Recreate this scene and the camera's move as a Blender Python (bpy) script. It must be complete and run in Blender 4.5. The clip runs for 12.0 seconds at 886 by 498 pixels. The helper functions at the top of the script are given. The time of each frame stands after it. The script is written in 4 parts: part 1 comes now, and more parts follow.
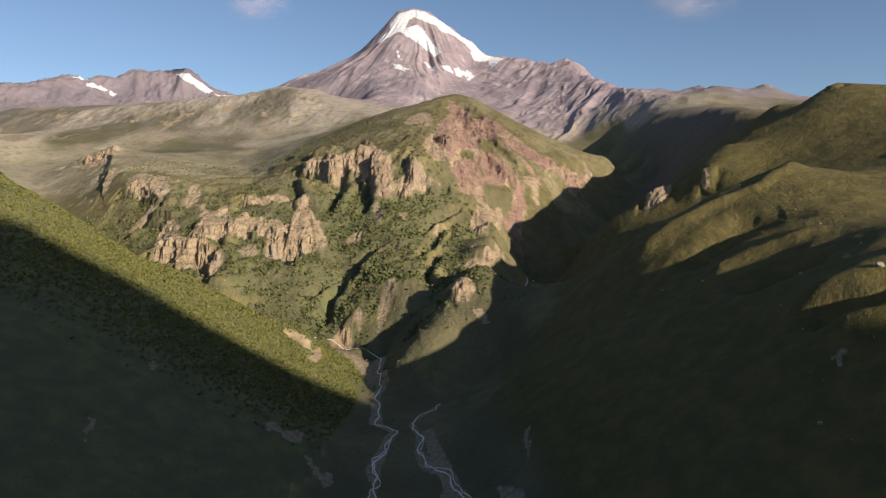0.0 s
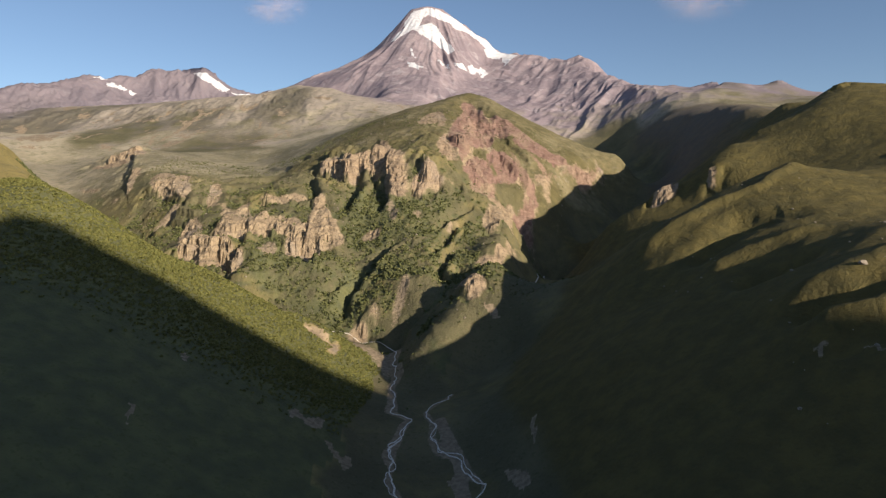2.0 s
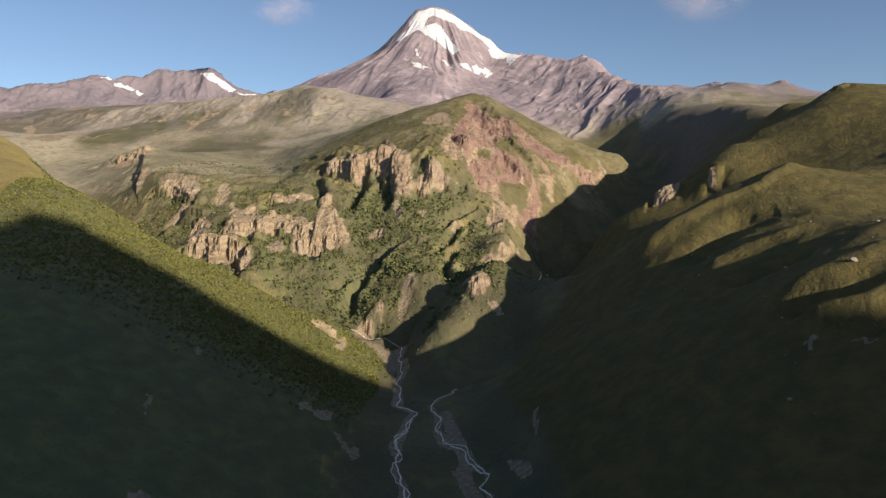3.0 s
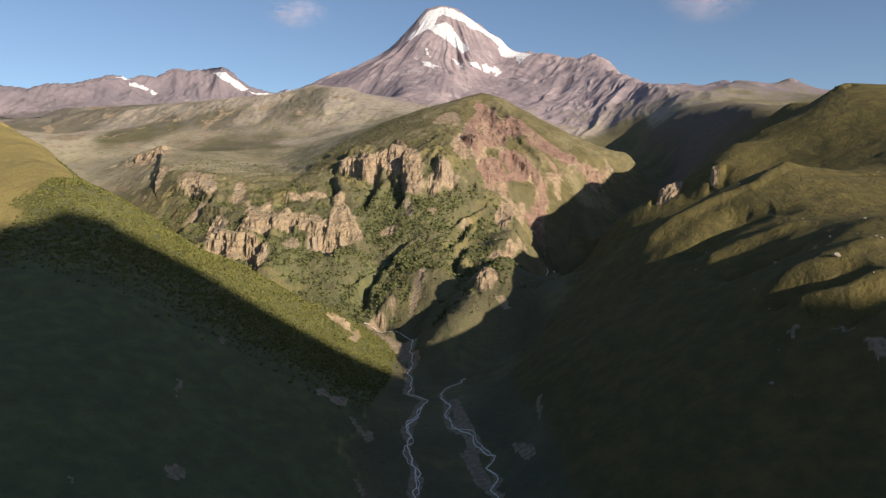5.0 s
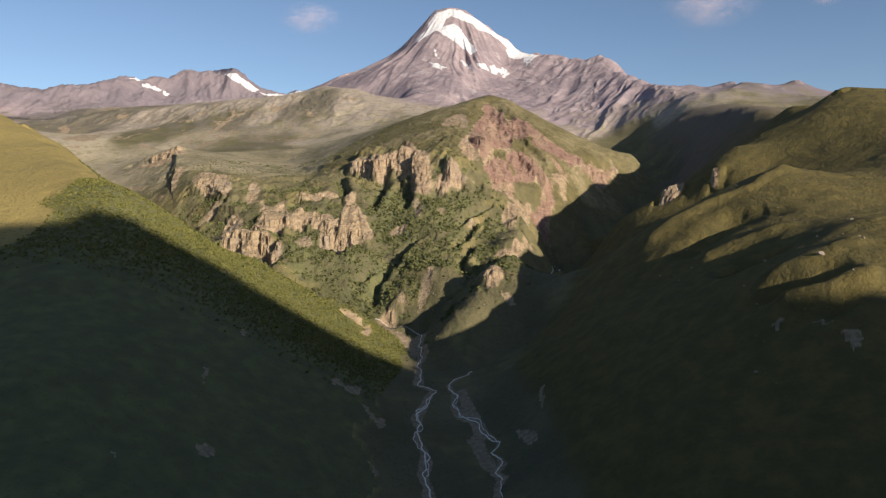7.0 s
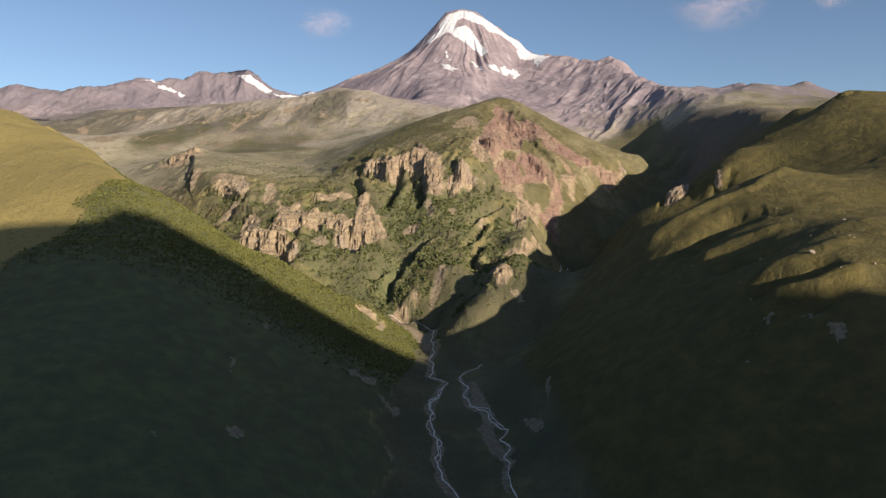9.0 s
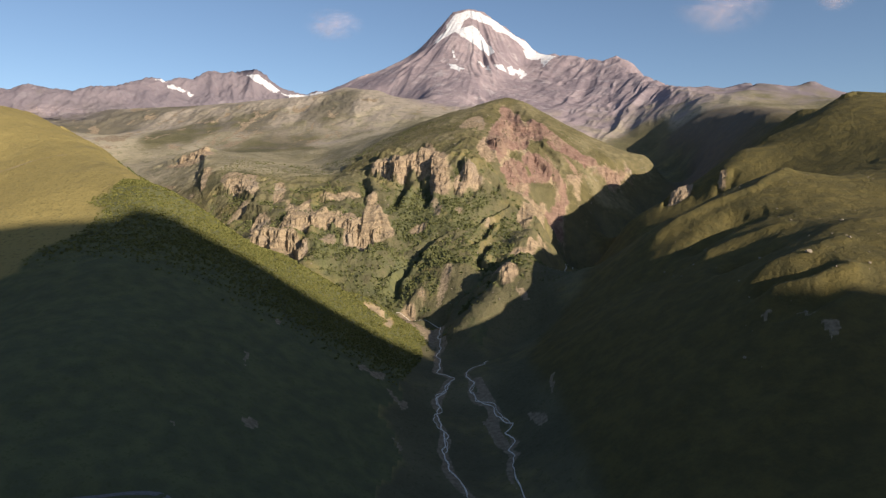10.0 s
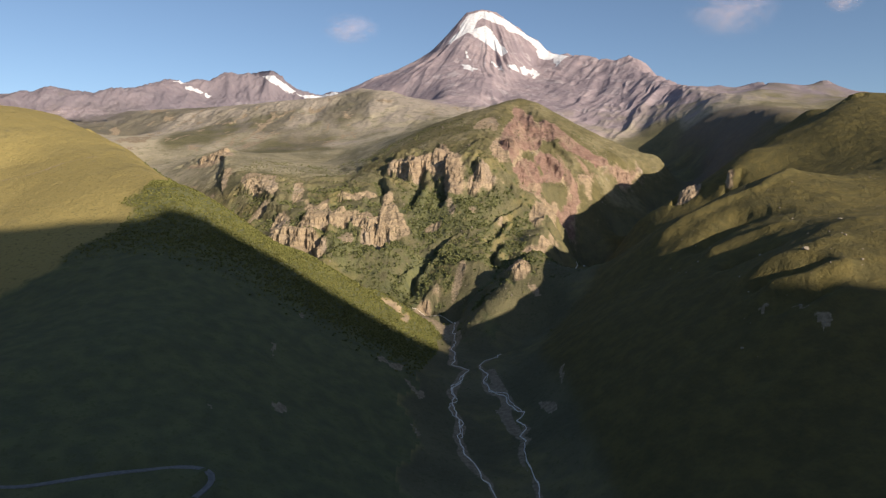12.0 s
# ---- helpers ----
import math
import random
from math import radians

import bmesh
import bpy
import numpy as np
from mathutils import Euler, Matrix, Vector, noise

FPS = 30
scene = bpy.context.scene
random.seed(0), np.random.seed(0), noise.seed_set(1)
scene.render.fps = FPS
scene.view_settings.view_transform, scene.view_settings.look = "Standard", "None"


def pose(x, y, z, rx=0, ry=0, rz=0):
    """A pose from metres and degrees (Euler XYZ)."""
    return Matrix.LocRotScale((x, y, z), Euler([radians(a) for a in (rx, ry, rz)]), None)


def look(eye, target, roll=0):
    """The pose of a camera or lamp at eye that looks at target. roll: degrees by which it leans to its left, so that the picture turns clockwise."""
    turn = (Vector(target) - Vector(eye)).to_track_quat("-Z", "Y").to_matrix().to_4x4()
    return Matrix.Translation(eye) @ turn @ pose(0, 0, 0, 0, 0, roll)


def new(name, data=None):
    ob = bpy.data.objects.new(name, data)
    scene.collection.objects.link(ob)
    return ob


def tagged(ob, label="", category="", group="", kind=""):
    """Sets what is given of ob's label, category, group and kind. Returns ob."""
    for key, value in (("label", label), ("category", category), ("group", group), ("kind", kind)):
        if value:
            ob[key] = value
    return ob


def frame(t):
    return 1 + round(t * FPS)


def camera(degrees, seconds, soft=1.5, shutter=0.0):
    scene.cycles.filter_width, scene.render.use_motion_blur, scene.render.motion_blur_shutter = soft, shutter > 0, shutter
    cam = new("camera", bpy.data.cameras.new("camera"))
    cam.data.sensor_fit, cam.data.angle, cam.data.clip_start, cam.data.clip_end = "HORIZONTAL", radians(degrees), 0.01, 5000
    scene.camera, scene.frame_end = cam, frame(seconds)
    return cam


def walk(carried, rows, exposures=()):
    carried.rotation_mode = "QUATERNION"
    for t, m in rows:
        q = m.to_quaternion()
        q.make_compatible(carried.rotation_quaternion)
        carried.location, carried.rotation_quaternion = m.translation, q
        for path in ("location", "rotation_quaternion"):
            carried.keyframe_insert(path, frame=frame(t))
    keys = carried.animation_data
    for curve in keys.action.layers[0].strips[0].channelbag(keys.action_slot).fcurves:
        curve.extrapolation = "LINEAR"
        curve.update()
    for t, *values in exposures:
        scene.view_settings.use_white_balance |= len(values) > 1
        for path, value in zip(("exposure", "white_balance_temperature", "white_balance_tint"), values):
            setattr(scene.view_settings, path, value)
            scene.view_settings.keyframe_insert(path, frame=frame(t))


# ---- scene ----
# The flight: seconds, place in metres, then pitch, roll and yaw in degrees; a level pull back out of the valley.
cam = camera(65.0, 12.0, soft=1.3)
FLIGHT = [
    (0.0, -0.0, 0.0, 380.0, -3.01, -0.00, 0.01),
    (0.5, 1.7, -9.5, 384.2, -3.39, 0.12, 0.39),
    (1.0, 2.3, -19.1, 384.4, -3.46, 0.18, 0.71),
    (1.5, 2.7, -28.9, 384.7, -3.42, 0.16, 0.98),
    (2.0, 3.0, -39.1, 384.8, -3.36, 0.15, 1.19),
    (2.5, 3.1, -49.5, 384.7, -3.37, 0.14, 1.39),
    (3.0, 3.1, -60.3, 384.6, -3.41, 0.13, 1.56),
    (5.0, 5.2, -101.1, 385.3, -3.61, 0.15, 2.38),
    (5.5, 5.4, -111.6, 385.4, -3.58, 0.11, 2.53),
    (6.0, 5.6, -122.2, 385.8, -3.60, 0.10, 2.70),
    (6.5, 6.0, -132.6, 386.1, -3.61, 0.03, 2.87),
    (7.0, 6.0, -143.2, 386.2, -3.63, 0.01, 3.01),
    (9.0, 6.9, -184.9, 387.0, -3.64, -0.06, 3.88),
    (9.5, 7.3, -195.7, 387.6, -3.68, -0.15, 4.17),
    (10.0, 7.5, -206.5, 387.8, -3.72, -0.17, 4.41),
    (10.5, 7.4, -216.5, 387.8, -3.68, -0.21, 4.68),
    (11.0, 7.5, -227.4, 387.6, -3.68, -0.21, 4.95),
    (11.5, 8.0, -238.3, 388.0, -3.75, -0.16, 5.24),
    (12.0, 8.4, -249.7, 388.9, -3.81, -0.09, 5.48),
]
walk(cam, [(t, pose(x, y, z, 90 + pitch, roll, yaw)) for t, x, y, z, pitch, roll, yaw in FLIGHT])

import collections

# ---- daylight: low morning sun from behind the camera's right shoulder ----
SUN_SIDE, SUN_HIGH = 47.0, 17.0
sun_dir = Vector((math.sin(radians(SUN_SIDE)) * math.cos(radians(SUN_HIGH)),
                  -math.cos(radians(SUN_SIDE)) * math.cos(radians(SUN_HIGH)),
                  math.sin(radians(SUN_HIGH))))
lamp = bpy.data.lights.new("sun", "SUN")
lamp.energy, lamp.angle, lamp.color = 4.6, radians(0.6), (1.0, 0.855, 0.69)
sun = new("sun", lamp)
sun.matrix_world = look(sun_dir * 3000, (0, 0, 0))
world = bpy.data.worlds.new("sky")
scene.world = world
world.use_nodes = True
wn, wl = world.node_tree.nodes, world.node_tree.links
sky = wn.new("ShaderNodeTexSky")
sky.sky_type, sky.sun_disc = "NISHITA", False
sky.sun_elevation = radians(SUN_HIGH)
sky.sun_rotation = radians(180 - SUN_SIDE)
sky.altitude, sky.air_density, sky.dust_density, sky.ozone_density = 2300, 0.9, 3.6, 1.3
wl.new(sky.outputs[0], wn["Background"].inputs[0])
wn["Background"].inputs[1].default_value = 0.080
scene.view_settings.exposure = 0.66


# ---- noise on arrays ----
def hashed(ix, iy, seed):
    h = ix.astype(np.int32).view(np.uint32) * np.uint32(374761393) + iy.astype(np.int32).view(np.uint32) * np.uint32(668265263) + np.uint32(seed * 974634777 & 0xFFFFFFFF)
    h = (h ^ (h >> np.uint32(13))) * np.uint32(1274126177)
    return ((h ^ (h >> np.uint32(16))) & np.uint32(0xFFFF)).astype(np.float32) * np.float32(1 / 32767.5) - np.float32(1.0)


def value_noise(x, y, seed=0):
    ix, iy = np.floor(x), np.floor(y)
    fx, fy = x - ix, y - iy
    ux, uy = fx * fx * fx * (fx * (6 * fx - 15) + 10), fy * fy * fy * (fy * (6 * fy - 15) + 10)
    a, b = hashed(ix, iy, seed), hashed(ix + 1, iy, seed)
    c, d = hashed(ix, iy + 1, seed), hashed(ix + 1, iy + 1, seed)
    return a + (b - a) * ux + (c - a) * uy + (a - b - c + d) * ux * uy


def fbm(x, y, size, octaves=4, seed=0, gain=0.5):
    total, amp, norm = np.zeros_like(x), 1.0, 0.0
    for k in range(octaves):
        ca, sa = math.cos(0.9 * k + 0.4), math.sin(0.9 * k + 0.4)
        total += amp * value_noise((x * ca - y * sa) / size + 17.3 * k, (x * sa + y * ca) / size - 9.1 * k, seed + k)
        norm, amp, size = norm + amp, amp * gain, size / 2.03
    return total / norm


def ridged(x, y, size, octaves=4, seed=0, gain=0.55):
    total, amp, norm = np.zeros_like(x), 1.0, 0.0
    for k in range(octaves):
        ca, sa = math.cos(0.7 * k + 0.2), math.sin(0.7 * k + 0.2)
        n = 1 - np.abs(value_noise((x * ca - y * sa) / size + 5.7 * k, (x * sa + y * ca) / size + 3.3 * k, seed + k)) * 2
        total += amp * n
        norm, amp, size = norm + amp, amp * gain, size / 2.1
    return total / norm


def smooth(a, b, v):
    t = np.clip((v - a) / (b - a), 0, 1)
    return t * t * (3 - 2 * t)


# ---- the landforms: crest, spur and valley lines in metres ----
LAND = collections.OrderedDict()


def line(region, *points):
    LAND.setdefault(region, []).append(np.array(points, float))


# valley floor and the two streams
LEFT_STREAM = [(-85, 961, 171), (-83, 883, 170), (-73, 834, 168), (-78, 797, 167), (-70, 723, 165), (-69, 703, 163), (-48, 686, 161), (-54, 666, 159), (-60, 624, 153), (-63, 602, 150), (-57, 577, 147), (-59, 558, 145), (-50, 537, 143), (-45, 514, 140), (-46, 481, 137), (-40, 462, 134), (-37, 444, 132), (-21, 410, 128), (-8, 389, 126), (-3, 364, 124), (8, 200, 106), (15, 0, 85)]
RIGHT_STREAM = [(-3, 764, 166), (-20, 730, 165), (-32, 705, 163), (-23, 672, 160), (-23, 639, 156), (-13, 617, 152), (2, 602, 150), (10, 573, 147), (25, 549, 144), (20, 532, 142), (29, 507, 140), (20, 490, 138), (27, 477, 136), (22, 465, 134), (23, 430, 131), (33, 398, 127), (37, 368, 124), (40, 250, 112), (15, 0, 85)]
UPPER_STREAM = [(-3, 764, 166), (45, 850, 176), (115, 1080, 192), (200, 1500, 222), (320, 1620, 262), (470, 1800, 330), (570, 2000, 405), (600, 2250, 490), (590, 2600, 590)]
SIDE_STREAM = [(-85, 961, 171), (-130, 985, 184), (-220, 1010, 196), (-420, 1065, 225), (-660, 1270, 290), (-880, 1560, 370), (-1100, 1850, 455), (-1330, 2200, 530)]
for stream in (LEFT_STREAM, RIGHT_STREAM, UPPER_STREAM, SIDE_STREAM):
    line("valley", *stream)
line("valley", (15, 0, 85), (20, -300, 55), (-150, -700, 30), (-500, -1200, 10))
# grassy hill with a wooded flank
line("left_hill", (-1800, 1500, 690), (-1422, 1600, 639), (-1270, 1640, 636), (-1112, 1560, 568), (-829, 1250, 494), (-575, 880, 432), (-545, 790, 416), (-487, 785, 411), (-420, 795, 370), (-365, 825, 324), (-317, 842, 306), (-262, 872, 268), (-183, 890, 226), (-112, 905, 182))
line("left_hill", (-560, 760, 393), (-545, 690, 356), (-551, 560, 303), (-596, 520, 276), (-640, 400, 240))
line("left_hill", (-430, 560, 318), (-350, 620, 300), (-141, 592, 190))
line("left_hill", (-330, 380, 262), (-205, 356, 200), (-125, 450, 163))
line("left_hill", (-320, 190, 205), (-205, 218, 194), (-110, 260, 150))
line("left_hill", (-950, 1000, 455), (-800, 800, 390), (-700, 600, 330), (-900, 500, 340))
line("left_hill", (-1600, 800, 600), (-1500, 200, 560), (-1100, -300, 480), (-600, -600, 300))
# pasture hill across the valley
line("right_hill", (241, 829, 357), (313, 870, 386), (361, 885, 411), (445, 903, 442), (480, 830, 418), (520, 740, 392), (560, 640, 375))
line("right_hill", (247, 688, 314), (286, 629, 324), (269, 501, 323), (259, 433, 305), (289, 392, 297))
line("right_hill", (226, 690, 296), (240, 625, 308), (240, 505, 292), (236, 430, 277))
line("right_hill", (311, 494, 341), (400, 570, 374), (430, 470, 350), (400, 330, 275), (330, 200, 210))
line("right_hill", (135, 760, 252), (130, 620, 238), (145, 450, 222), (165, 300, 190), (180, 100, 150))
line("right_hill", (470, 990, 412), (570, 940, 438), (720, 850, 470), (900, 600, 480))
line("right_ridge", (720, 2450, 690), (780, 2075, 687), (745, 1780, 640), (742, 1560, 622), (755, 1360, 628), (850, 1300, 612), (1000, 1200, 585), (1300, 1000, 560))
line("right_ridge", (870, 1560, 590), (960, 1800, 610), (1100, 2150, 650))
line("right_ridge", (330, 1560, 322), (420, 1450, 385), (520, 1415, 445), (620, 1420, 505))
line("right_ridge", (560, 1650, 450), (610, 1850, 500), (640, 1980, 560))
line("right_ridge", (270, 1215, 352), (301, 1205, 376), (361, 1190, 410), (389, 1198, 426), (434, 1150, 449), (493, 1225, 497), (560, 1275, 527), (628, 1310, 553), (691, 1340, 592), (755, 1360, 628))
line("right_ridge", (472, 1190, 452), (537, 1245, 503), (632, 1196, 540), (690, 1270, 585))
line("right_ridge", (385, 1150, 396), (420, 1120, 404))
line("right_ridge", (452, 1110, 420), (520, 1130, 455), (600, 1120, 490))
# red scarp hill above the meeting of the streams
line("red_hill", (-368, 1650, 496), (-321, 1750, 547), (-234, 1850, 608), (-124, 2000, 676), (39, 2130, 740), (114, 2120, 713), (206, 2100, 658), (347, 2050, 579), (466, 1980, 537))
line("red_hill", (39, 2130, 740), (10, 1850, 640), (-18, 1567, 547), (-50, 1440, 478))
line("red_hill", (205, 1619, 446), (300, 1790, 482), (420, 1940, 522))
line("red_hill", (150, 1540, 408), (114, 1394, 363), (75, 1150, 326), (64, 1033, 307), (24, 950, 275), (-27, 890, 229), (-60, 845, 193), (-76, 800, 164))
line("red_hill", (60, 1340, 352), (8, 1140, 290), (-12, 1030, 258), (-38, 950, 216), (-78, 890, 180))
line("red_hill", (-148, 1420, 432), (-90, 1260, 358), (-61, 1159, 311), (-50, 1060, 280), (-72, 960, 206))
line("red_hill", (-108, 1215, 322), (-112, 1100, 278), (-133, 1013, 224), (-120, 965, 192))
line("red_hill", (-190, 1280, 336), (-160, 1100, 250), (-166, 1000, 198))
line("red_hill", (-250, 1260, 345), (-235, 1130, 290), (-210, 1030, 215))
# cliff terrace and the high pasture behind it
line("plateau", (-1107, 2062, 521), (-915, 1936, 549), (-800, 1700, 482), (-679, 1518, 439), (-576, 1422, 417), (-430, 1410, 415), (-307, 1397, 410))
line("plateau", (-784, 1560, 405), (-684, 1450, 372), (-560, 1330, 345), (-508, 1190, 315), (-440, 1150, 290), (-357, 1092, 284), (-300, 1180, 308), (-215, 1190, 308))
line("plateau", (-598, 2041, 526), (-500, 1760, 478), (-380, 1540, 450))
line("plateau", (-403, 2038, 590), (-300, 2250, 650), (-150, 2550, 720))
# bare hill of old moraine
line("moraine_hill", (-2004, 3300, 874), (-1552, 3300, 887), (-914, 3300, 932), (-760, 3327, 979), (-586, 3250, 950), (-450, 3080, 875), (-313, 2880, 796))
line("moraine_hill", (-1450, 2458, 640), (-1227, 2649, 681), (-850, 2450, 620), (-600, 2480, 640))
line("moraine_hill", (-1750, 2850, 690), (-2200, 2700, 760), (-1900, 2100, 690))
# the snow mountain and its shoulder
line("snow_mountain", (-743, 3900, 1098), (-614, 4150, 1239), (-503, 4350, 1367), (-443, 4450, 1477), (-378, 4530, 1576), (-300, 4570, 1673), (-181, 4590, 1707), (-81, 4570, 1669), (57, 4540, 1564), (183, 4500, 1472), (279, 4480, 1378), (388, 4450, 1368))
line("snow_mountain", (388, 4450, 1368), (509, 4350, 1329), (599, 4250, 1290), (735, 4150, 1285), (783, 4050, 1234), (811, 3800, 1115), (863, 3400, 984), (882, 3000, 894), (875, 2750, 840), (720, 2450, 700))
line("snow_mountain", (-181, 4590, 1707), (-230, 4300, 1465), (-300, 4000, 1235), (-360, 3600, 1035), (-300, 3200, 880))
line("snow_mountain", (170, 4330, 1270), (130, 4000, 1120), (90, 3600, 975), (180, 3150, 830), (300, 2750, 690))
line("snow_mountain", (509, 4350, 1329), (420, 4050, 1150), (330, 3700, 1010))
line("snow_mountain", (735, 4150, 1285), (650, 3800, 1090), (560, 3400, 900), (436, 2912, 720))
line("snow_mountain", (-950, 3620, 905), (-650, 3600, 915), (-430, 3420, 880))
line("snow_mountain", (-700, 4900, 1000), (-200, 5000, 1250), (400, 4900, 1000), (900, 4600, 950))
# far ranges on either hand
line("west_range", (-3200, 3000, 980), (-2732, 3300, 966), (-2508, 3400, 1024), (-2411, 3450, 1000), (-2238, 3550, 1032), (-2148, 3600, 1029), (-2078, 3900, 1145), (-2008, 4100, 1175), (-1885, 4300, 1255), (-1806, 4450, 1262), (-1694, 4587, 1328), (-1557, 4600, 1215), (-1435, 4600, 1159), (-1191, 4600, 1159))
line("west_range", (-2400, 3050, 800), (-1950, 3500, 890), (-1650, 3900, 950), (-1250, 4150, 985))
line("east_range", (901, 2900, 848), (1063, 3200, 925), (1150, 3300, 948), (1234, 3375, 996), (1331, 3300, 905), (1463, 3183, 962), (1470, 2950, 830), (1900, 2700, 820))
line("east_range", (1100, 2550, 770), (1300, 2300, 740), (1500, 2000, 760))
line("west_range", (-3000, 4000, 800), (-2500, 4200, 850), (-2250, 4500, 900), (-2000, 4900, 950), (-1300, 5000, 950))
line("east_range", (1000, 3700, 800), (1300, 3900, 780), (1700, 3500, 780), (2200, 3100, 780))
# the mountain behind, whose shade fills the valley
SHADE_EDGE = [(-900, 560, 347), (-691, 651, 347), (-658, 669, 353), (-618, 686, 360), (-577, 701, 366), (-535, 680, 356), (-485, 649, 339), (-466, 663, 345), (-481, 712, 388), (-470, 727, 394), (-447, 723, 368), (-415, 717, 357), (-381, 715, 340), (-347, 712, 321), (-279, 707, 279), (-219, 726, 242), (-158, 754, 204), (-93, 771, 170), (-40, 760, 150), (120, 600, 150), (205, 500, 225), (240, 440, 268), (262, 415, 283), (300, 410, 292), (360, 410, 300), (600, 380, 300)]
away_x, away_y, away_z = 2200 * math.sin(radians(SUN_SIDE)), -2200 * math.cos(radians(SUN_SIDE)), 2200 * math.tan(radians(SUN_HIGH))
line("shade_mountain", *[(x + away_x, y + away_y, z + away_z) for x, y, z in SHADE_EDGE])
line("shade_mountain", (1000, -330, 380), (1350, -330, 480), (1800, -450, 600))
line("shade_mountain", (500, -500, 200), (700, -200, 230), (900, 200, 330))
line("shade_mountain", (-3500, 3500, 1000), (-3200, 1000, 900), (-2600, -1200, 700), (-800, -2500, 500), (1500, -3000, 900), (3500, -1500, 700), (3500, 1500, 900), (3000, 3500, 1000))


def sampled(points, step):
    out = []
    for a, b in zip(points[:-1], points[1:]):
        n = max(1, int(np.hypot(*(b - a)[:2]) / step))
        out += [a + (b - a) * k / n for k in range(n)]
    return out + [points[-1]]


def spacing(p):
    return 45 if p[:, 1].max() < 1500 and p[:, 1].min() > -100 else 80 if p[:, 1].max() < 2400 and p[:, 1].min() > -400 else 130


REGIONS = list(LAND)
nodes_xyz, node_region = [], []
for r, region in enumerate(REGIONS):
    for p in LAND[region]:
        for q in sampled(p, spacing(p)):
            if not any(abs(q[0] - o[0]) + abs(q[1] - o[1]) < 12 for o in nodes_xyz):
                nodes_xyz.append(q)
                node_region.append(r)
nodes_xyz, node_region = np.array(nodes_xyz), np.array(node_region)
span = np.sqrt(((nodes_xyz[:, None, :2] - nodes_xyz[None, :, :2]) ** 2).sum(2) + 9.0 ** 2)
weights = np.linalg.solve(span - 3.0 * np.eye(len(span)), nodes_xyz[:, 2] - 400)


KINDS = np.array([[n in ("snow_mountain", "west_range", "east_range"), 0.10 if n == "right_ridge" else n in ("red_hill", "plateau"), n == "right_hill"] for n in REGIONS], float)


def base_height(x, y):
    """Smooth land through the crest and valley lines, and the region that each place belongs to."""
    shape = x.shape
    x, y = x.ravel(), y.ravel()
    z, owner, kin = np.empty(len(x)), np.empty(len(x), int), np.empty((len(x), 4))
    for k in range(0, len(x), 20000):
        s = slice(k, k + 20000)
        d2 = (x[s, None] - nodes_xyz[None, :, 0]) ** 2 + (y[s, None] - nodes_xyz[None, :, 1]) ** 2
        z[s] = 400 + np.sqrt(d2 + 9.0 ** 2) @ weights
        by_region = np.stack([np.sqrt(d2[:, node_region == r].min(1)) for r in range(len(REGIONS))], 1)
        owner[s] = by_region.argmin(1)
        soft = np.exp(-(by_region - by_region.min(1, keepdims=True)) / 45.0)
        kin[s, :3] = soft @ KINDS / soft.sum(1, keepdims=True)
        kin[s, 3] = np.sqrt(d2.min(1))
    return z.reshape(shape), owner.reshape(shape), kin.reshape(shape + (4,))


def near_line(points, x, y):
    """Distance to a line in the plan, side (positive on its left), and how far along it (0 to 1)."""
    best, side, along = np.full(x.shape, 1e9), np.zeros(x.shape), np.zeros(x.shape)
    p = np.array(points, float)[:, :2]
    lengths = np.hypot(*(p[1:] - p[:-1]).T)
    total, start = lengths.sum(), 0.0
    for a, b, ln in zip(p[:-1], p[1:], lengths):
        dx, dy = (b - a) / ln
        u = np.clip((x - a[0]) * dx + (y - a[1]) * dy, 0, ln)
        d = np.hypot(x - a[0] - u * dx, y - a[1] - u * dy)
        hit = d < best
        best = np.where(hit, d, best)
        side = np.where(hit, dx * (y - a[1]) - dy * (x - a[0]), side)
        along = np.where(hit, (start + u) / total, along)
        start += ln
    return best, np.sign(side), along


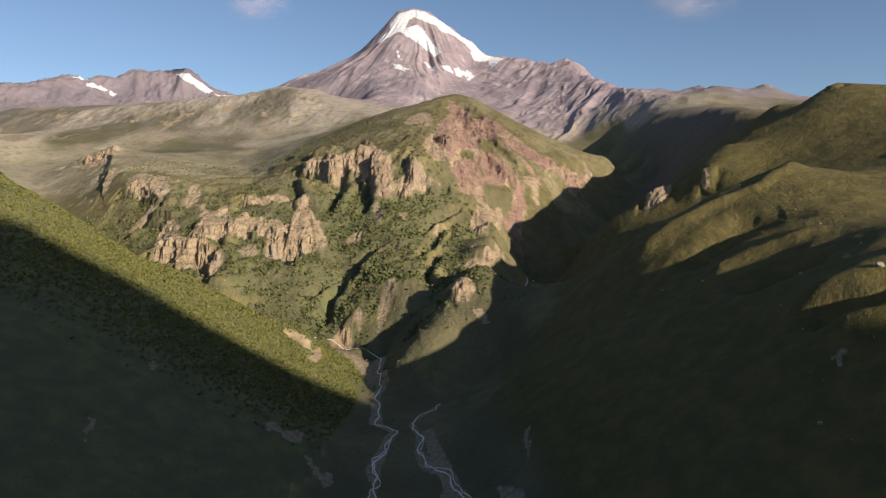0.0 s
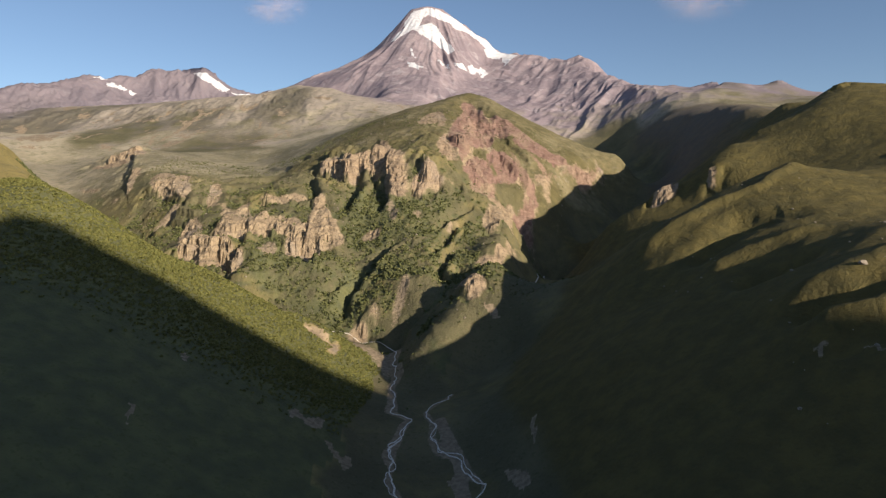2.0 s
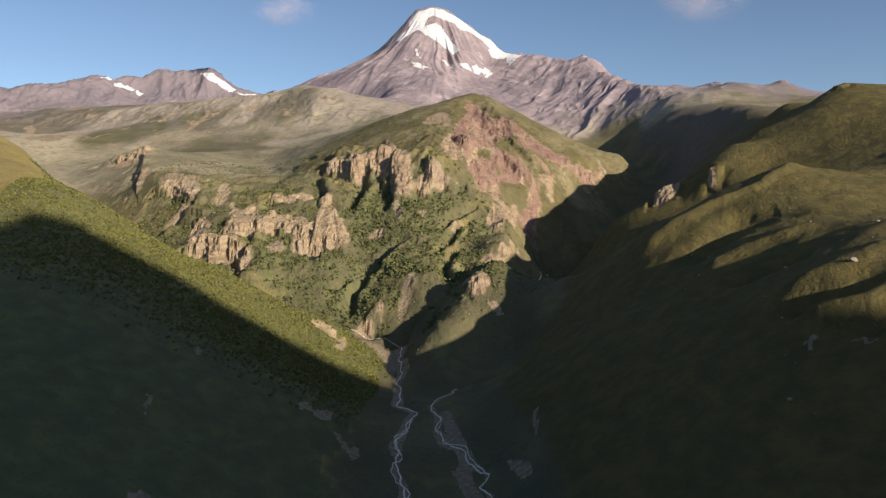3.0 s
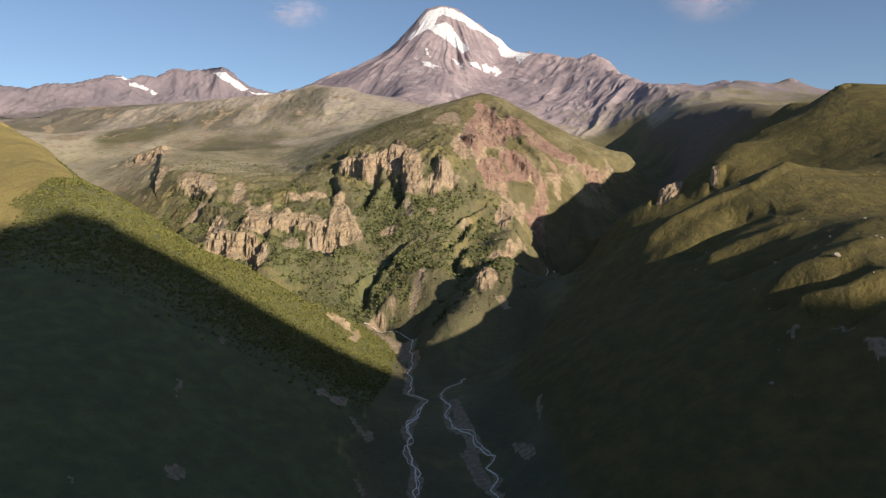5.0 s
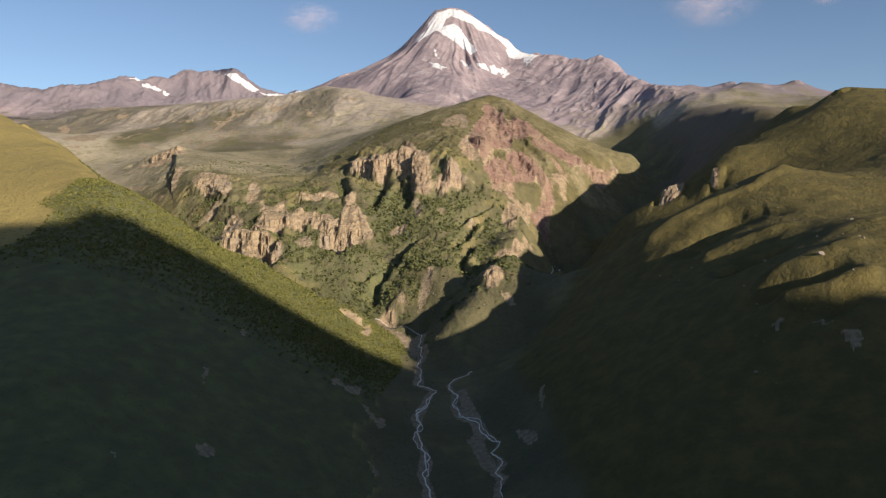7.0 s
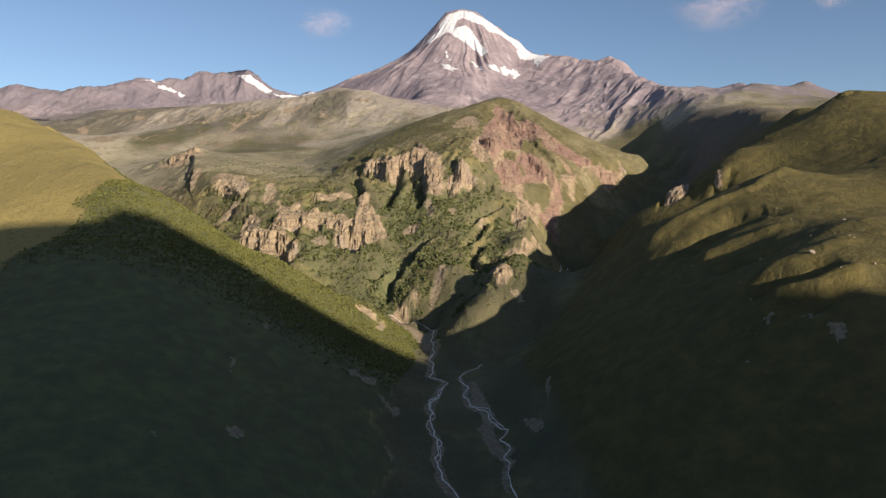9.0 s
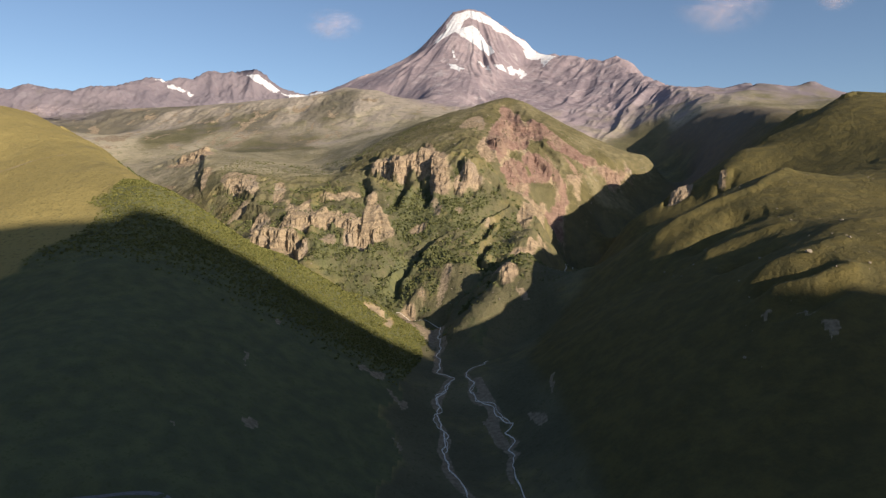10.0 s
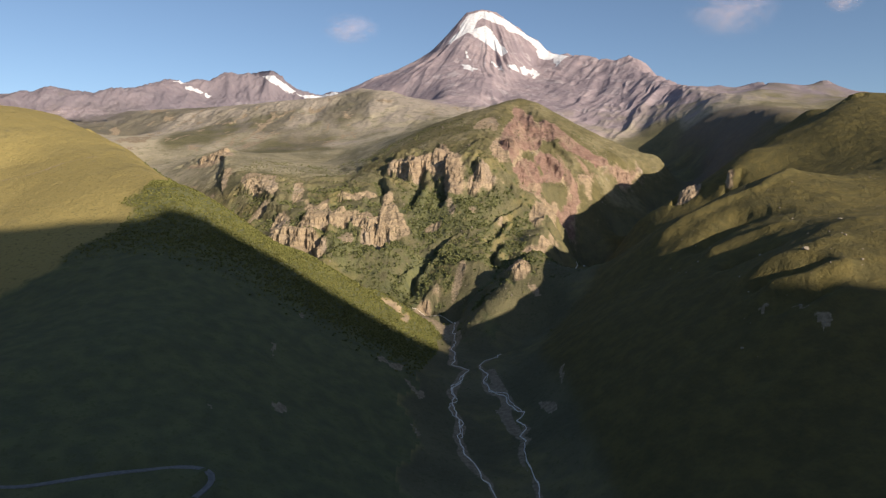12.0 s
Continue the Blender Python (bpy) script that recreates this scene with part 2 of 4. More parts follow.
# rock faces: foot line from west to east, height, reach uphill and downhill, redness
CLIFFS = [
    ([(-520, 1215), (-470, 1180), (-420, 1160), (-352, 1098)], 52, 60, 0.05),
    ([(-470, 1275), (-425, 1240), (-395, 1250), (-340, 1265)], 40, 60, 0.05),
    ([(-350, 1265), (-300, 1205), (-240, 1200), (-190, 1225)], 56, 80, 0.05),
    ([(-420, 1375), (-340, 1350), (-290, 1370), (-262, 1350)], 36, 50, 0.1),
    ([(-700, 1515), (-640, 1465), (-580, 1420)], 42, 60, 0.2),
    ([(-590, 1400), (-540, 1330), (-500, 1290)], 30, 50, 0.05),
    ([(-1125, 2050), (-1010, 1985), (-905, 1915)], 45, 70, 0.3),
    ([(-905, 1915), (-860, 1760), (-800, 1640)], 34, 50, 0.2),
    ([(-340, 1575), (-265, 1520), (-200, 1470), (-95, 1400)], 66, 90, 0.3),
    ([(-85, 1410), (-40, 1395), (10, 1425)], 50, 60, 0.3),
    ([(-45, 1640), (-20, 1590), (10, 1560)], 46, 60, 0.5),
    ([(20, 1500), (70, 1480), (120, 1500), (190, 1560)], 26, 60, 1.0),
    ([(40, 1850), (75, 1830), (120, 1850)], 22, 60, 1.0),
    ([(44, 1310), (75, 1290), (110, 1300), (160, 1400), (175, 1520)], 46, 45, 0.25),
    ([(8, 1110), (44, 1040), (74, 1030), (105, 1060)], 28, 32, 0.3),
    ([(-6, 965), (22, 935), (48, 955)], 30, 28, 0.35),
    ([(245, 1690), (295, 1740), (357, 1830), (420, 1890)], 42, 60, 0.5),
    ([(-105, 1365), (-63, 1374), (-30, 1410)], 34, 40, 0.2),
    ([(165, 1590), (205, 1600), (235, 1640)], 22, 30, 0.5),
    ([(-236, 892), (-200, 868), (-168, 866), (-138, 884)], 24, 30, 0.15),
    ([(722, 1330), (740, 1318), (762, 1332)], 12, 22, 0.3),
    ([(-152, 1004), (-134, 992), (-112, 1015)], 24, 28, 0.15),
    ([(334, 1184), (362, 1165), (396, 1182)], 32, 36, 0.5),
    ([(420, 1142), (436, 1131), (454, 1152)], 34, 30, 0.5),
    ([(-100, 1150), (-62, 1145), (-30, 1165)], 12, 22, 0.2),
    ([(244, 434), (262, 420), (284, 404)], 6, 12, 0.4),
    ([(-1130, 1520), (-1080, 1500), (-1040, 1450)], 14, 40, 0.3),
]
# ravines: line downhill, depth, half width
RAVINES = [
    ([(-93, 1224), (-110, 1207), (-129, 1183), (-144, 1128), (-161, 1096), (-171, 1064), (-174, 1016)], 14, 11),
    ([(37, 1383), (-2, 1317), (-41, 1240)], 11, 8),
    ([(28, 1308), (3, 1277), (-23, 1206), (-37, 1149)], 12, 9),
    ([(14, 1215), (-7, 1169), (-21, 1095), (-13, 1040)], 14, 11),
    ([(2, 968), (-32, 992), (-59, 984), (-77, 959), (-83, 921)], 13, 12),
    ([(-152, 1153), (-188, 1109), (-214, 1071)], 10, 9),
    ([(120, 1760), (177, 1655), (235, 1690)], 7, 12),
    ([(95, 1680), (150, 1600), (186, 1565)], 8, 12),
    ([(-330, 1520), (-300, 1440), (-285, 1380)], 16, 16),
    ([(-215, 1490), (-205, 1420), (-215, 1340)], 18, 16),
    ([(-140, 1440), (-130, 1390), (-150, 1320)], 14, 12),
    ([(-395, 1260), (-385, 1190), (-400, 1130)], 16, 14),
    ([(-250, 1230), (-255, 1180), (-250, 1130)], 12, 10),
    ([(-560, 1400), (-585, 1375), (-614, 1347), (-640, 1310)], 10, 14),
]
# spurs and hollows of the pasture: line, height, half width
SPURS = [
    ([(233, 799), (271, 808), (321, 827), (379, 843), (438, 886)], 6, 12),
    ([(270, 667), (294, 667), (316, 662), (352, 661)], 6, 10),
    ([(265, 507), (282, 500), (309, 506), (347, 515)], 4, 13),
    ([(261, 449), (275, 443), (301, 443), (331, 449)], 7, 11),
    ([(286, 399), (301, 407), (312, 411)], 6, 10),
    ([(276, 728), (325, 755), (364, 733), (398, 736)], -16, 22),
    ([(282, 603), (306, 594), (329, 584)], -20, 18),
    ([(268, 479), (291, 469), (330, 473)], -15, 14),
    ([(264, 427), (292, 425), (322, 429)], -15, 13),
]
# buttresses that stand out of the rock faces: top and foot in the plan, half width, how far they stand out
PILLARS = [
    ((-132, 1516), (-120, 1365), 16, 16),
    ((-57, 1430), (-74, 1369), 10, 11),
    ((-241, 1524), (-235, 1480), 10, 9),
    ((-415, 1213), (-386, 1135), 13, 11),
    ((-466, 1260), (-437, 1162), 11, 12),
    ((-288, 1410), (-264, 1245), 12, 11),
    ((-615, 1566), (-556, 1399), 6, 8),
    ((-463, 1422), (-421, 1251), 10, 7),
    ((-3, 1658), (9, 1492), 13, 12),
    ((-1072, 2382), (-731, 1543), 20, 14),
    ((-291, 1685), (-305, 1559), 16, 14),
    ((-415, 1379), (-383, 1263), 9, 7),
    ((-305, 1298), (-288, 1195), 9, 7),
    ((-247, 1338), (-216, 1218), 9, 7),
    ((-210, 1523), (-198, 1472), 8, 6),
    ((309, 1795), (295, 1750), 10, 7),
    ((83, 1412), (78, 1305), 9, 6),
]
ROAD = [(-420, 150, 205), (-313, 173, 199), (-294, 186, 199), (-278, 196, 199), (-264, 207, 198), (-249, 215, 197), (-236, 222, 197), (-222, 229, 195), (-210, 233, 193), (-203, 227, 190), (-201, 216, 188), (-203, 208, 186), (-207, 200, 185)]


def land(x, y, exact=None):
    """Height and the surface weights at places of the plan."""
    z, owner, kin = base_height(x, y) if exact is None else exact
    bare, craggy, ribs, crest = (kin[..., k] for k in range(4))
    far = smooth(2200, 3300, y)
    wx = 26 * fbm(x, y, 62, 5, 11, 0.58) + 2.5 * value_noise(x / 9, y / 9, 31)
    wy = 34 * fbm(x, y, 62, 5, 23, 0.58) + 3 * value_noise(x / 9, y / 9, 37)
    rock, red, tall = np.zeros_like(x), np.zeros_like(x), np.zeros_like(x)
    lift, crag = np.zeros_like(x), np.zeros(x.shape, np.int16)
    for number, (foot, high, reach, tint) in enumerate(CLIFFS):
        fx, fy, pad = [p[0] for p in foot], [p[1] for p in foot], 2.2 * reach + 20
        box = (x > min(fx) - pad) & (x < max(fx) + pad) & (y > min(fy) - pad) & (y < max(fy) + pad)
        if not box.any():
            continue
        bx, by, warp = x[box], y[box], min(1, reach / 60)
        d, side, along = near_line(foot, bx + wx[box] * warp, by + (wy[box] + 22 * fbm(bx, by * 0.25, 46, 4, 15)) * warp)
        d = d * side
        ends = smooth(0.0, 0.10, along) * smooth(1.0, 0.90, along)
        ends = ends * np.clip(0.72 + 0.9 * fbm(bx, by, 48, 4, 5), 0.12, 1.25)
        up = np.where(d > 0, np.exp(-(d / reach) ** 2), np.exp(-(d / (0.55 * reach)) ** 2))
        cut = 0.16 * high * fbm(bx, by, 30, 3, 19)
        step = (0.75 * smooth(-2, 0.17 * high, d) + 0.45 * smooth(0.24 * high, 0.36 * high, d + cut) + 0.35 * smooth(0.55 * high, 0.68 * high, d - cut) - 0.66) * up
        lift[box] += high * 0.46 * step * ends
        face = smooth(-0.12 * high, 0, d) * smooth(0.62 * high, 0.40 * high, d) * smooth(0.15, 0.5, ends)
        crag[box] = np.where((face > 0.05) & (face > rock[box]), number + 1, crag[box])
        rock[box] = np.maximum(rock[box], face)
        tall[box] = np.maximum(tall[box], face * min(1, high / 45))
        red[box] = np.maximum(red[box], tint * smooth(-1.6 * reach, 0, d) * smooth(1.3 * reach, 0.3 * reach, d) * smooth(-0.01, 0.1, along) * smooth(1.01, 0.9, along))
    z = z + lift
    bowl = near_line([(42, 2060), (70, 1800), (115, 1560)], x + wx, y + wy)[0] if exact is not None or (np.abs(x) < 400).any() else np.full(x.shape, 999.0)
    z = z - 24 * np.exp(-(bowl / (30 + 0.09 * np.clip(2080 - y, 0, 560))) ** 2) * smooth(2110, 2000, y)
    z = z + 9 * (ridged(x + 0.5 * wx, 0.22 * y, 38, 3, 95) - 0.3) * np.exp(-(bowl / 85) ** 2) * smooth(2080, 1980, y) * smooth(1380, 1450, y)
    cleft = smooth(0.16, 0.02, np.abs(value_noise((x + 0.4 * wx) / 15.0, y / 60.0, 65))) + 0.6 * smooth(0.2, 0.04, np.abs(value_noise((x + 0.2 * wx) / 6.5, y / 26.0, 66)))
    cleft = cleft * smooth(-0.35, 0.25, fbm(x, y, 55, 3, 64))
    z = z + tall * (3.5 * fbm(x, y, 22, 4, 68, 0.6) - 5.0 * cleft + 1.2 * value_noise(x / 3.6, y / 3.6, 67))
    ledge = (z + 12 * fbm(x, y, 50, 3, 69)) / 15.0
    z = z + tall * 7.0 * (smooth(0.30, 0.55, ledge - np.floor(ledge)) - (ledge - np.floor(ledge)))
    tier = (z + 9 * fbm(x, y, 120, 2, 91)) / 26.0
    frac = tier - np.floor(tier)
    strata = craggy * smooth(1000, 1080, y) * smooth(1900, 1600, y) * smooth(0.1, 0.35, fbm(x, y, 95, 3, 93)) * smooth(-110, -190, x)
    z = z + 15 * strata * (smooth(0.42, 0.62, frac) - frac)
    for course, deep, half in RAVINES:
        fx, fy = [p[0] for p in course], [p[1] for p in course]
        box = (x > min(fx) - 60) & (x < max(fx) + 60) & (y > min(fy) - 60) & (y < max(fy) + 60)
        if box.any():
            d, side, along = near_line(course, x[box] + 0.35 * wx[box], y[box] + 0.35 * wy[box])
            bank = np.where(side > 0, smooth(half * 0.7, 0, d), smooth(half * 2.4, 0, d))
            z[box] -= deep * bank * smooth(0, 0.15, along) * smooth(1.0, 0.8, along)
            z[box] += 0.35 * deep * (side > 0) * np.exp(-((d - half) / (0.6 * half)) ** 2) * smooth(0, 0.15, along) * smooth(1.0, 0.8, along)
    # gullies and ribs, stronger on the high bare ground
    open_slope = smooth(10, 240, crest)
    round_peak, along_x = np.arctan2(x + 181, np.maximum(4720 - y, 40)) * 1300, smooth(150, 480, x) + smooth(-900, -1300, x)
    fall = ridged(round_peak + 30 * fbm(x, y, 260, 2, 49), 0.22 * np.hypot(x + 181, y - 4720), 150, 4, 41) * (1 - along_x) + np.where(x < -600, ridged(x + 0.25 * y + 0.3 * wx, 0.28 * y, 230, 4, 42, 0.42), ridged(x - 0.42 * y + 45 * fbm(x, y, 320, 2, 46), 0.12 * y, 330, 3, 42, 0.4)) * along_x
    z = z + far * bare * (open_slope * ((40 + 55 * along_x) * (0.45 + 0.55 * smooth(1000, 1300, z + 200 * along_x)) * (fall - 0.25) + 42 * fbm(x, y, 420, 4, 45)) + ((10 + 3 * smooth(-900, -1300, x)) * (1 - np.where(x < -900, open_slope, smooth(8, 80, crest))) + 3 * open_slope * smooth(-900, -1300, x)) * (ridged(x, y, 44, 3, 44) - 0.35))
    z = z + far * bare * smooth(8, 90, crest) * (8 + 14 * smooth(150, 480, x)) * (x > -900) * smooth(980, 860, x) * (ridged(x - 0.42 * y + 25 * fbm(x, y, 150, 2, 50), 0.24 * y, 125, 3, 52, 0.5) - 0.35)
    z = z + far * (1 - bare) * open_slope * (20 * (ridged(x + wx, 0.33 * y + 0.5 * wy, 150, 5, 47, 0.6) - 0.2) + 9 * fbm(x, y, 70, 4, 48, 0.6))
    bed, bed_up = np.full(x.shape, 999.0), np.full(x.shape, 999.0)
    box = (np.abs(x) < 260) & (y < 1100)
    bed[box] = np.minimum(near_line(LEFT_STREAM, x[box], y[box])[0], near_line(RIGHT_STREAM, x[box], y[box])[0])
    box = (x > -1500) & (x < 700) & (y > 650) & (y < 2800)
    bed_up[box] = np.minimum(near_line(UPPER_STREAM, x[box], y[box])[0], near_line(SIDE_STREAM, x[box], y[box])[0])
    away = smooth(6, 60, np.minimum(bed, bed_up))
    z = z + (1 - far) * away * (craggy * (0.3 + 0.7 * smooth(1800, 1450, y)) * (11 * (ridged(x + wx, 0.55 * y + wy, 100, 5, 51) - 0.2) + 3.5 * fbm(x, y, 28, 3, 53) + 2.6 * ridged(x, y, 13, 3, 54) * smooth(-0.1, 0.35, fbm(x, y, 80, 3, 56))) + (1 - craggy) * (4.0 * fbm(x, y, 130, 3, 55) + 0.9 * fbm(x, y, 22, 3, 57)))
    for course, rise, half in SPURS:
        fx, fy = [p[0] for p in course], [p[1] for p in course]
        box = (x > min(fx) - 60) & (x < max(fx) + 60) & (y > min(fy) - 60) & (y < max(fy) + 60)
        if box.any():
            d, _, along = near_line(course, x[box] + 0.3 * wx[box], y[box] + 0.3 * wy[box])
            z[box] += rise * np.exp(-(d / half) ** 2) * (smooth(1.0, 0.45, along) if rise < 0 else 1)
    z = z + ribs * away * (1 - far) * ((2.4 - 1.4 * smooth(300, 380, x)) * (ridged(x * 0.40 + y * 0.1 + 0.4 * wx, y - 0.35 * x, 64, 2, 61) - 0.5) + 1.2 * fbm(x, y, 30, 3, 62))
    box = (x > -420) & (x < -120) & (y > 90) & (y < 310)
    d, _, along = near_line(ROAD, x[box], y[box])
    lengths = np.append(0, np.cumsum([math.dist(a[:2], b[:2]) for a, b in zip(ROAD[:-1], ROAD[1:])]))
    level = np.interp(along, lengths / lengths[-1], [p[2] for p in ROAD])
    z[box] += (level - z[box]) * smooth(11, 4.5, d)
    return z, owner, rock, red, bed, bed_up, bare, craggy, crag


# ---- the land as one polar net, fine where the flight looks ----
CENTRE = (5.0, -420.0)
fan = np.radians(np.concatenate([np.arange(-180, -60, 2.0), np.arange(-60, -41, 0.5), np.arange(-41, 39, 0.072), np.arange(39, 60, 0.5), np.arange(60, 92, 2.0), np.arange(92, 126, 0.5), np.arange(126, 180, 2.0)]))
rings = [20.0]
while rings[-1] < 5700:
    r = rings[-1]
    rings.append(r + (30 if r < 500 else 5.0 if r < 1050 else 4.2 if r < 1480 else 3.6 if r < 2300 else 6.5 if r < 3000 else 9.0 if r < 4300 else 7.0 if r < 5080 else 120))
rings = np.array(rings)
A, Rr = np.meshgrid(fan, rings)
GX, GY = (CENTRE[0] + Rr * np.sin(A)).astype(np.float32), (CENTRE[1] + Rr * np.cos(A)).astype(np.float32)


def coarse_to_fine(pick_r, pick_a, field):
    """Carry a field from every few rings and spokes to all of them."""
    half = np.empty((len(pick_r), len(fan)))
    for k in range(len(pick_r)):
        half[k] = np.interp(fan, fan[pick_a], field[k])
    at_ring = np.interp(rings, rings[pick_r], np.arange(len(pick_r)))
    low = np.minimum(at_ring.astype(int), len(pick_r) - 2)
    return half[low] + (at_ring - low)[:, None] * (half[low + 1] - half[low])


pick_r = np.unique(np.append(np.arange(0, len(rings), 3), len(rings) - 1))
pick_a = np.unique(np.append(np.arange(0, len(fan), 4), len(fan) - 1))
bz, bo, bk = base_height(GX[np.ix_(pick_r, pick_a)], GY[np.ix_(pick_r, pick_a)])
fine_z = coarse_to_fine(pick_r, pick_a, bz)
near_r = np.searchsorted(pick_r, np.arange(len(rings))).clip(0, len(pick_r) - 1)
near_a = np.searchsorted(pick_a, np.arange(len(fan))).clip(0, len(pick_a) - 1)
fine_o = bo[np.ix_(near_r, near_a)]
fine_k = np.stack([coarse_to_fine(pick_r, pick_a, bk[..., k]) for k in range(4)], -1)
GZ, OWN, ROCK, RED, BED, BED_UP, BARE, CRAGGY, CRAG = land(GX, GY, (fine_z, fine_o, fine_k))


def polygon_mask(points, x, y):
    inside = np.zeros(x.shape, bool)
    p = list(points)
    for (x0, y0), (x1, y1) in zip(p, p[1:] + p[:1]):
        cross = (y0 > y) != (y1 > y)
        inside ^= cross & (x < (x1 - x0) * (y - y0) / (y1 - y0 + 1e-9) + x0)
    return inside.astype(float)


def blurred(field):
    for axis in (0, 1):
        for step in (1, 2, 3):
            field = (np.roll(field, step, axis) + np.roll(field, -step, axis) + field) / 3
    return field


# ---- what covers the land ----
NX = np.cross(np.stack([np.gradient(GX, axis=1), np.gradient(GY, axis=1), np.gradient(GZ, axis=1)], -1),
              np.stack([np.gradient(GX, axis=0), np.gradient(GY, axis=0), np.gradient(GZ, axis=0)], -1))
STEEP = np.hypot(NX[..., 0], NX[..., 1]) / (np.abs(NX[..., 2]) + 1e-9)
is_region = {n: OWN == k for k, n in enumerate(REGIONS)}
patch = fbm(GX, GY, 70, 4, 71)
speck = fbm(GX, GY, 14, 3, 73)

jag_x, jag_y = 5 * fbm(GX, GY, 20, 4, 76, 0.6), 9 * fbm(GX, GY, 26, 4, 77, 0.6)
rock_w, scree_w, wood_w, stones_w = (np.zeros_like(GX) for _ in range(4))


def cover(kind, tint, *points):
    """Bare rock, red rock, scree or wood inside a ragged outline of the plan."""
    px, py = [p[0] for p in points], [p[1] for p in points]
    box = (GX > min(px) - 25) & (GX < max(px) + 25) & (GY > min(py) - 25) & (GY < max(py) + 25)
    inside = polygon_mask(points, GX[box] + jag_x[box], GY[box] + jag_y[box])
    field = {"scree": scree_w, "stones": stones_w, "wood": wood_w}.get(kind, rock_w)
    field[box] = np.maximum(field[box], inside)
    RED[box] = np.where(inside > 0, tint, RED[box])


RED *= 0.5
cover("rock", 0.3, (-1061, 1960), (-1051, 1969), (-994, 1969), (-912, 1935), (-905, 1969), (-839, 1864), (-838, 1849), (-875, 1849), (-920, 1840), (-983, 1883))
cover("rock", 0.2, (-753, 1526), (-784, 1617), (-815, 1716), (-776, 1688), (-754, 1604), (-745, 1540), (-745, 1514))
cover("rock", 0.3, (-1009, 1801), (-885, 1697), (-824, 1607), (-760, 1540), (-781, 1539), (-889, 1674), (-970, 1742))
cover("rock", 0.15, (-684, 1506), (-724, 1607), (-698, 1623), (-627, 1590), (-579, 1487), (-559, 1402), (-585, 1423), (-602, 1447), (-655, 1491))
cover("scree", 0.1, (-625, 1361), (-617, 1393), (-603, 1429), (-571, 1409), (-550, 1369), (-575, 1377), (-598, 1368), (-593, 1326))
cover("rock", 0.05, (-501, 1191), (-534, 1288), (-538, 1340), (-522, 1344), (-482, 1280), (-466, 1207), (-469, 1183), (-491, 1191))
cover("rock", 0.05, (-463, 1171), (-471, 1214), (-471, 1264), (-452, 1259), (-422, 1220), (-387, 1196), (-365, 1146), (-362, 1112), (-416, 1148), (-447, 1161))
cover("rock", 0.1, (-509, 1367), (-533, 1459), (-548, 1558), (-499, 1443), (-485, 1370))
cover("rock", 0.05, (-450, 1255), (-483, 1397), (-435, 1322), (-428, 1388), (-384, 1277), (-376, 1324), (-337, 1262), (-315, 1241), (-358, 1253), (-409, 1251), (-425, 1229))
cover("rock", 0.05, (-307, 1182), (-310, 1242), (-308, 1311), (-280, 1261), (-288, 1361), (-291, 1412), (-260, 1357), (-230, 1303), (-209, 1255), (-205, 1213), (-241, 1205), (-251, 1169), (-280, 1181))
cover("scree", 0.05, (-357, 1178), (-358, 1232), (-328, 1224), (-313, 1202), (-322, 1174), (-338, 1153))
cover("rock", 0.1, (-416, 1373), (-368, 1390), (-308, 1414), (-299, 1379), (-361, 1362))
cover("rock", 0.3, (-311, 1552), (-303, 1584), (-273, 1575), (-250, 1522), (-248, 1486), (-275, 1517))
cover("rock", 0.35, (-251, 1487), (-253, 1533), (-228, 1532), (-184, 1524), (-187, 1612), (-162, 1604), (-137, 1518), (-122, 1536), (-108, 1448), (-100, 1383), (-95, 1362), (-123, 1361), (-151, 1411), (-151, 1460), (-173, 1458), (-204, 1470), (-231, 1478))
cover("rock", 0.35, (-94, 1395), (-78, 1421), (-60, 1433), (-45, 1421), (-27, 1416), (-30, 1402), (-58, 1393), (-72, 1366), (-85, 1369))
cover("rock", 0.3, (-102, 1724), (-77, 1836), (-46, 1874), (-25, 1764), (-35, 1610), (-46, 1683), (-86, 1703))
cover("rock", 0.4, (-36, 1484), (-42, 1540), (-33, 1619), (-13, 1593), (-9, 1517), (-2, 1486), (-23, 1473))
cover("red", 1, (10, 2050), (40, 2050), (73, 1986), (87, 1870), (106, 1814), (92, 1713), (59, 1630), (33, 1590), (16, 1528), (5, 1478), (-1, 1526), (-18, 1557), (-16, 1665), (-1, 1786), (17, 1941))
cover("red", 1, (9, 1474), (44, 1591), (57, 1560), (90, 1688), (118, 1685), (146, 1649), (155, 1622), (134, 1582), (89, 1529), (61, 1478), (28, 1472))
cover("red", 0.9, (90, 1946), (155, 1892), (195, 1810), (233, 1801), (287, 1800), (295, 1785), (240, 1731), (180, 1726), (137, 1750), (102, 1791))
cover("scree", 1, (118, 1731), (138, 1722), (165, 1641), (185, 1596), (189, 1576), (165, 1526), (148, 1511), (169, 1571), (149, 1609))
cover("scree", 1, (158, 1740), (174, 1739), (224, 1694), (275, 1724), (258, 1689), (206, 1663))
cover("scree", 0.8, (-6, 1456), (16, 1476), (49, 1483), (81, 1488), (120, 1524), (110, 1501), (66, 1446), (35, 1457))
cover("rock", 0.6, (259, 1730), (292, 1785), (358, 1845), (399, 1887), (371, 1831), (337, 1778), (295, 1751))
cover("rock", 0.4, (183, 1606), (191, 1634), (236, 1690), (234, 1669), (205, 1616))
cover("rock", 0.5, (462, 2132), (516, 2252), (539, 2252), (498, 2132))
cover("rock", 0.5, (24, 1416), (35, 1454), (84, 1508), (74, 1458), (53, 1429))
cover("rock", 0.25, (49, 1304), (54, 1357), (71, 1401), (116, 1518), (131, 1523), (116, 1409), (84, 1310), (63, 1297))
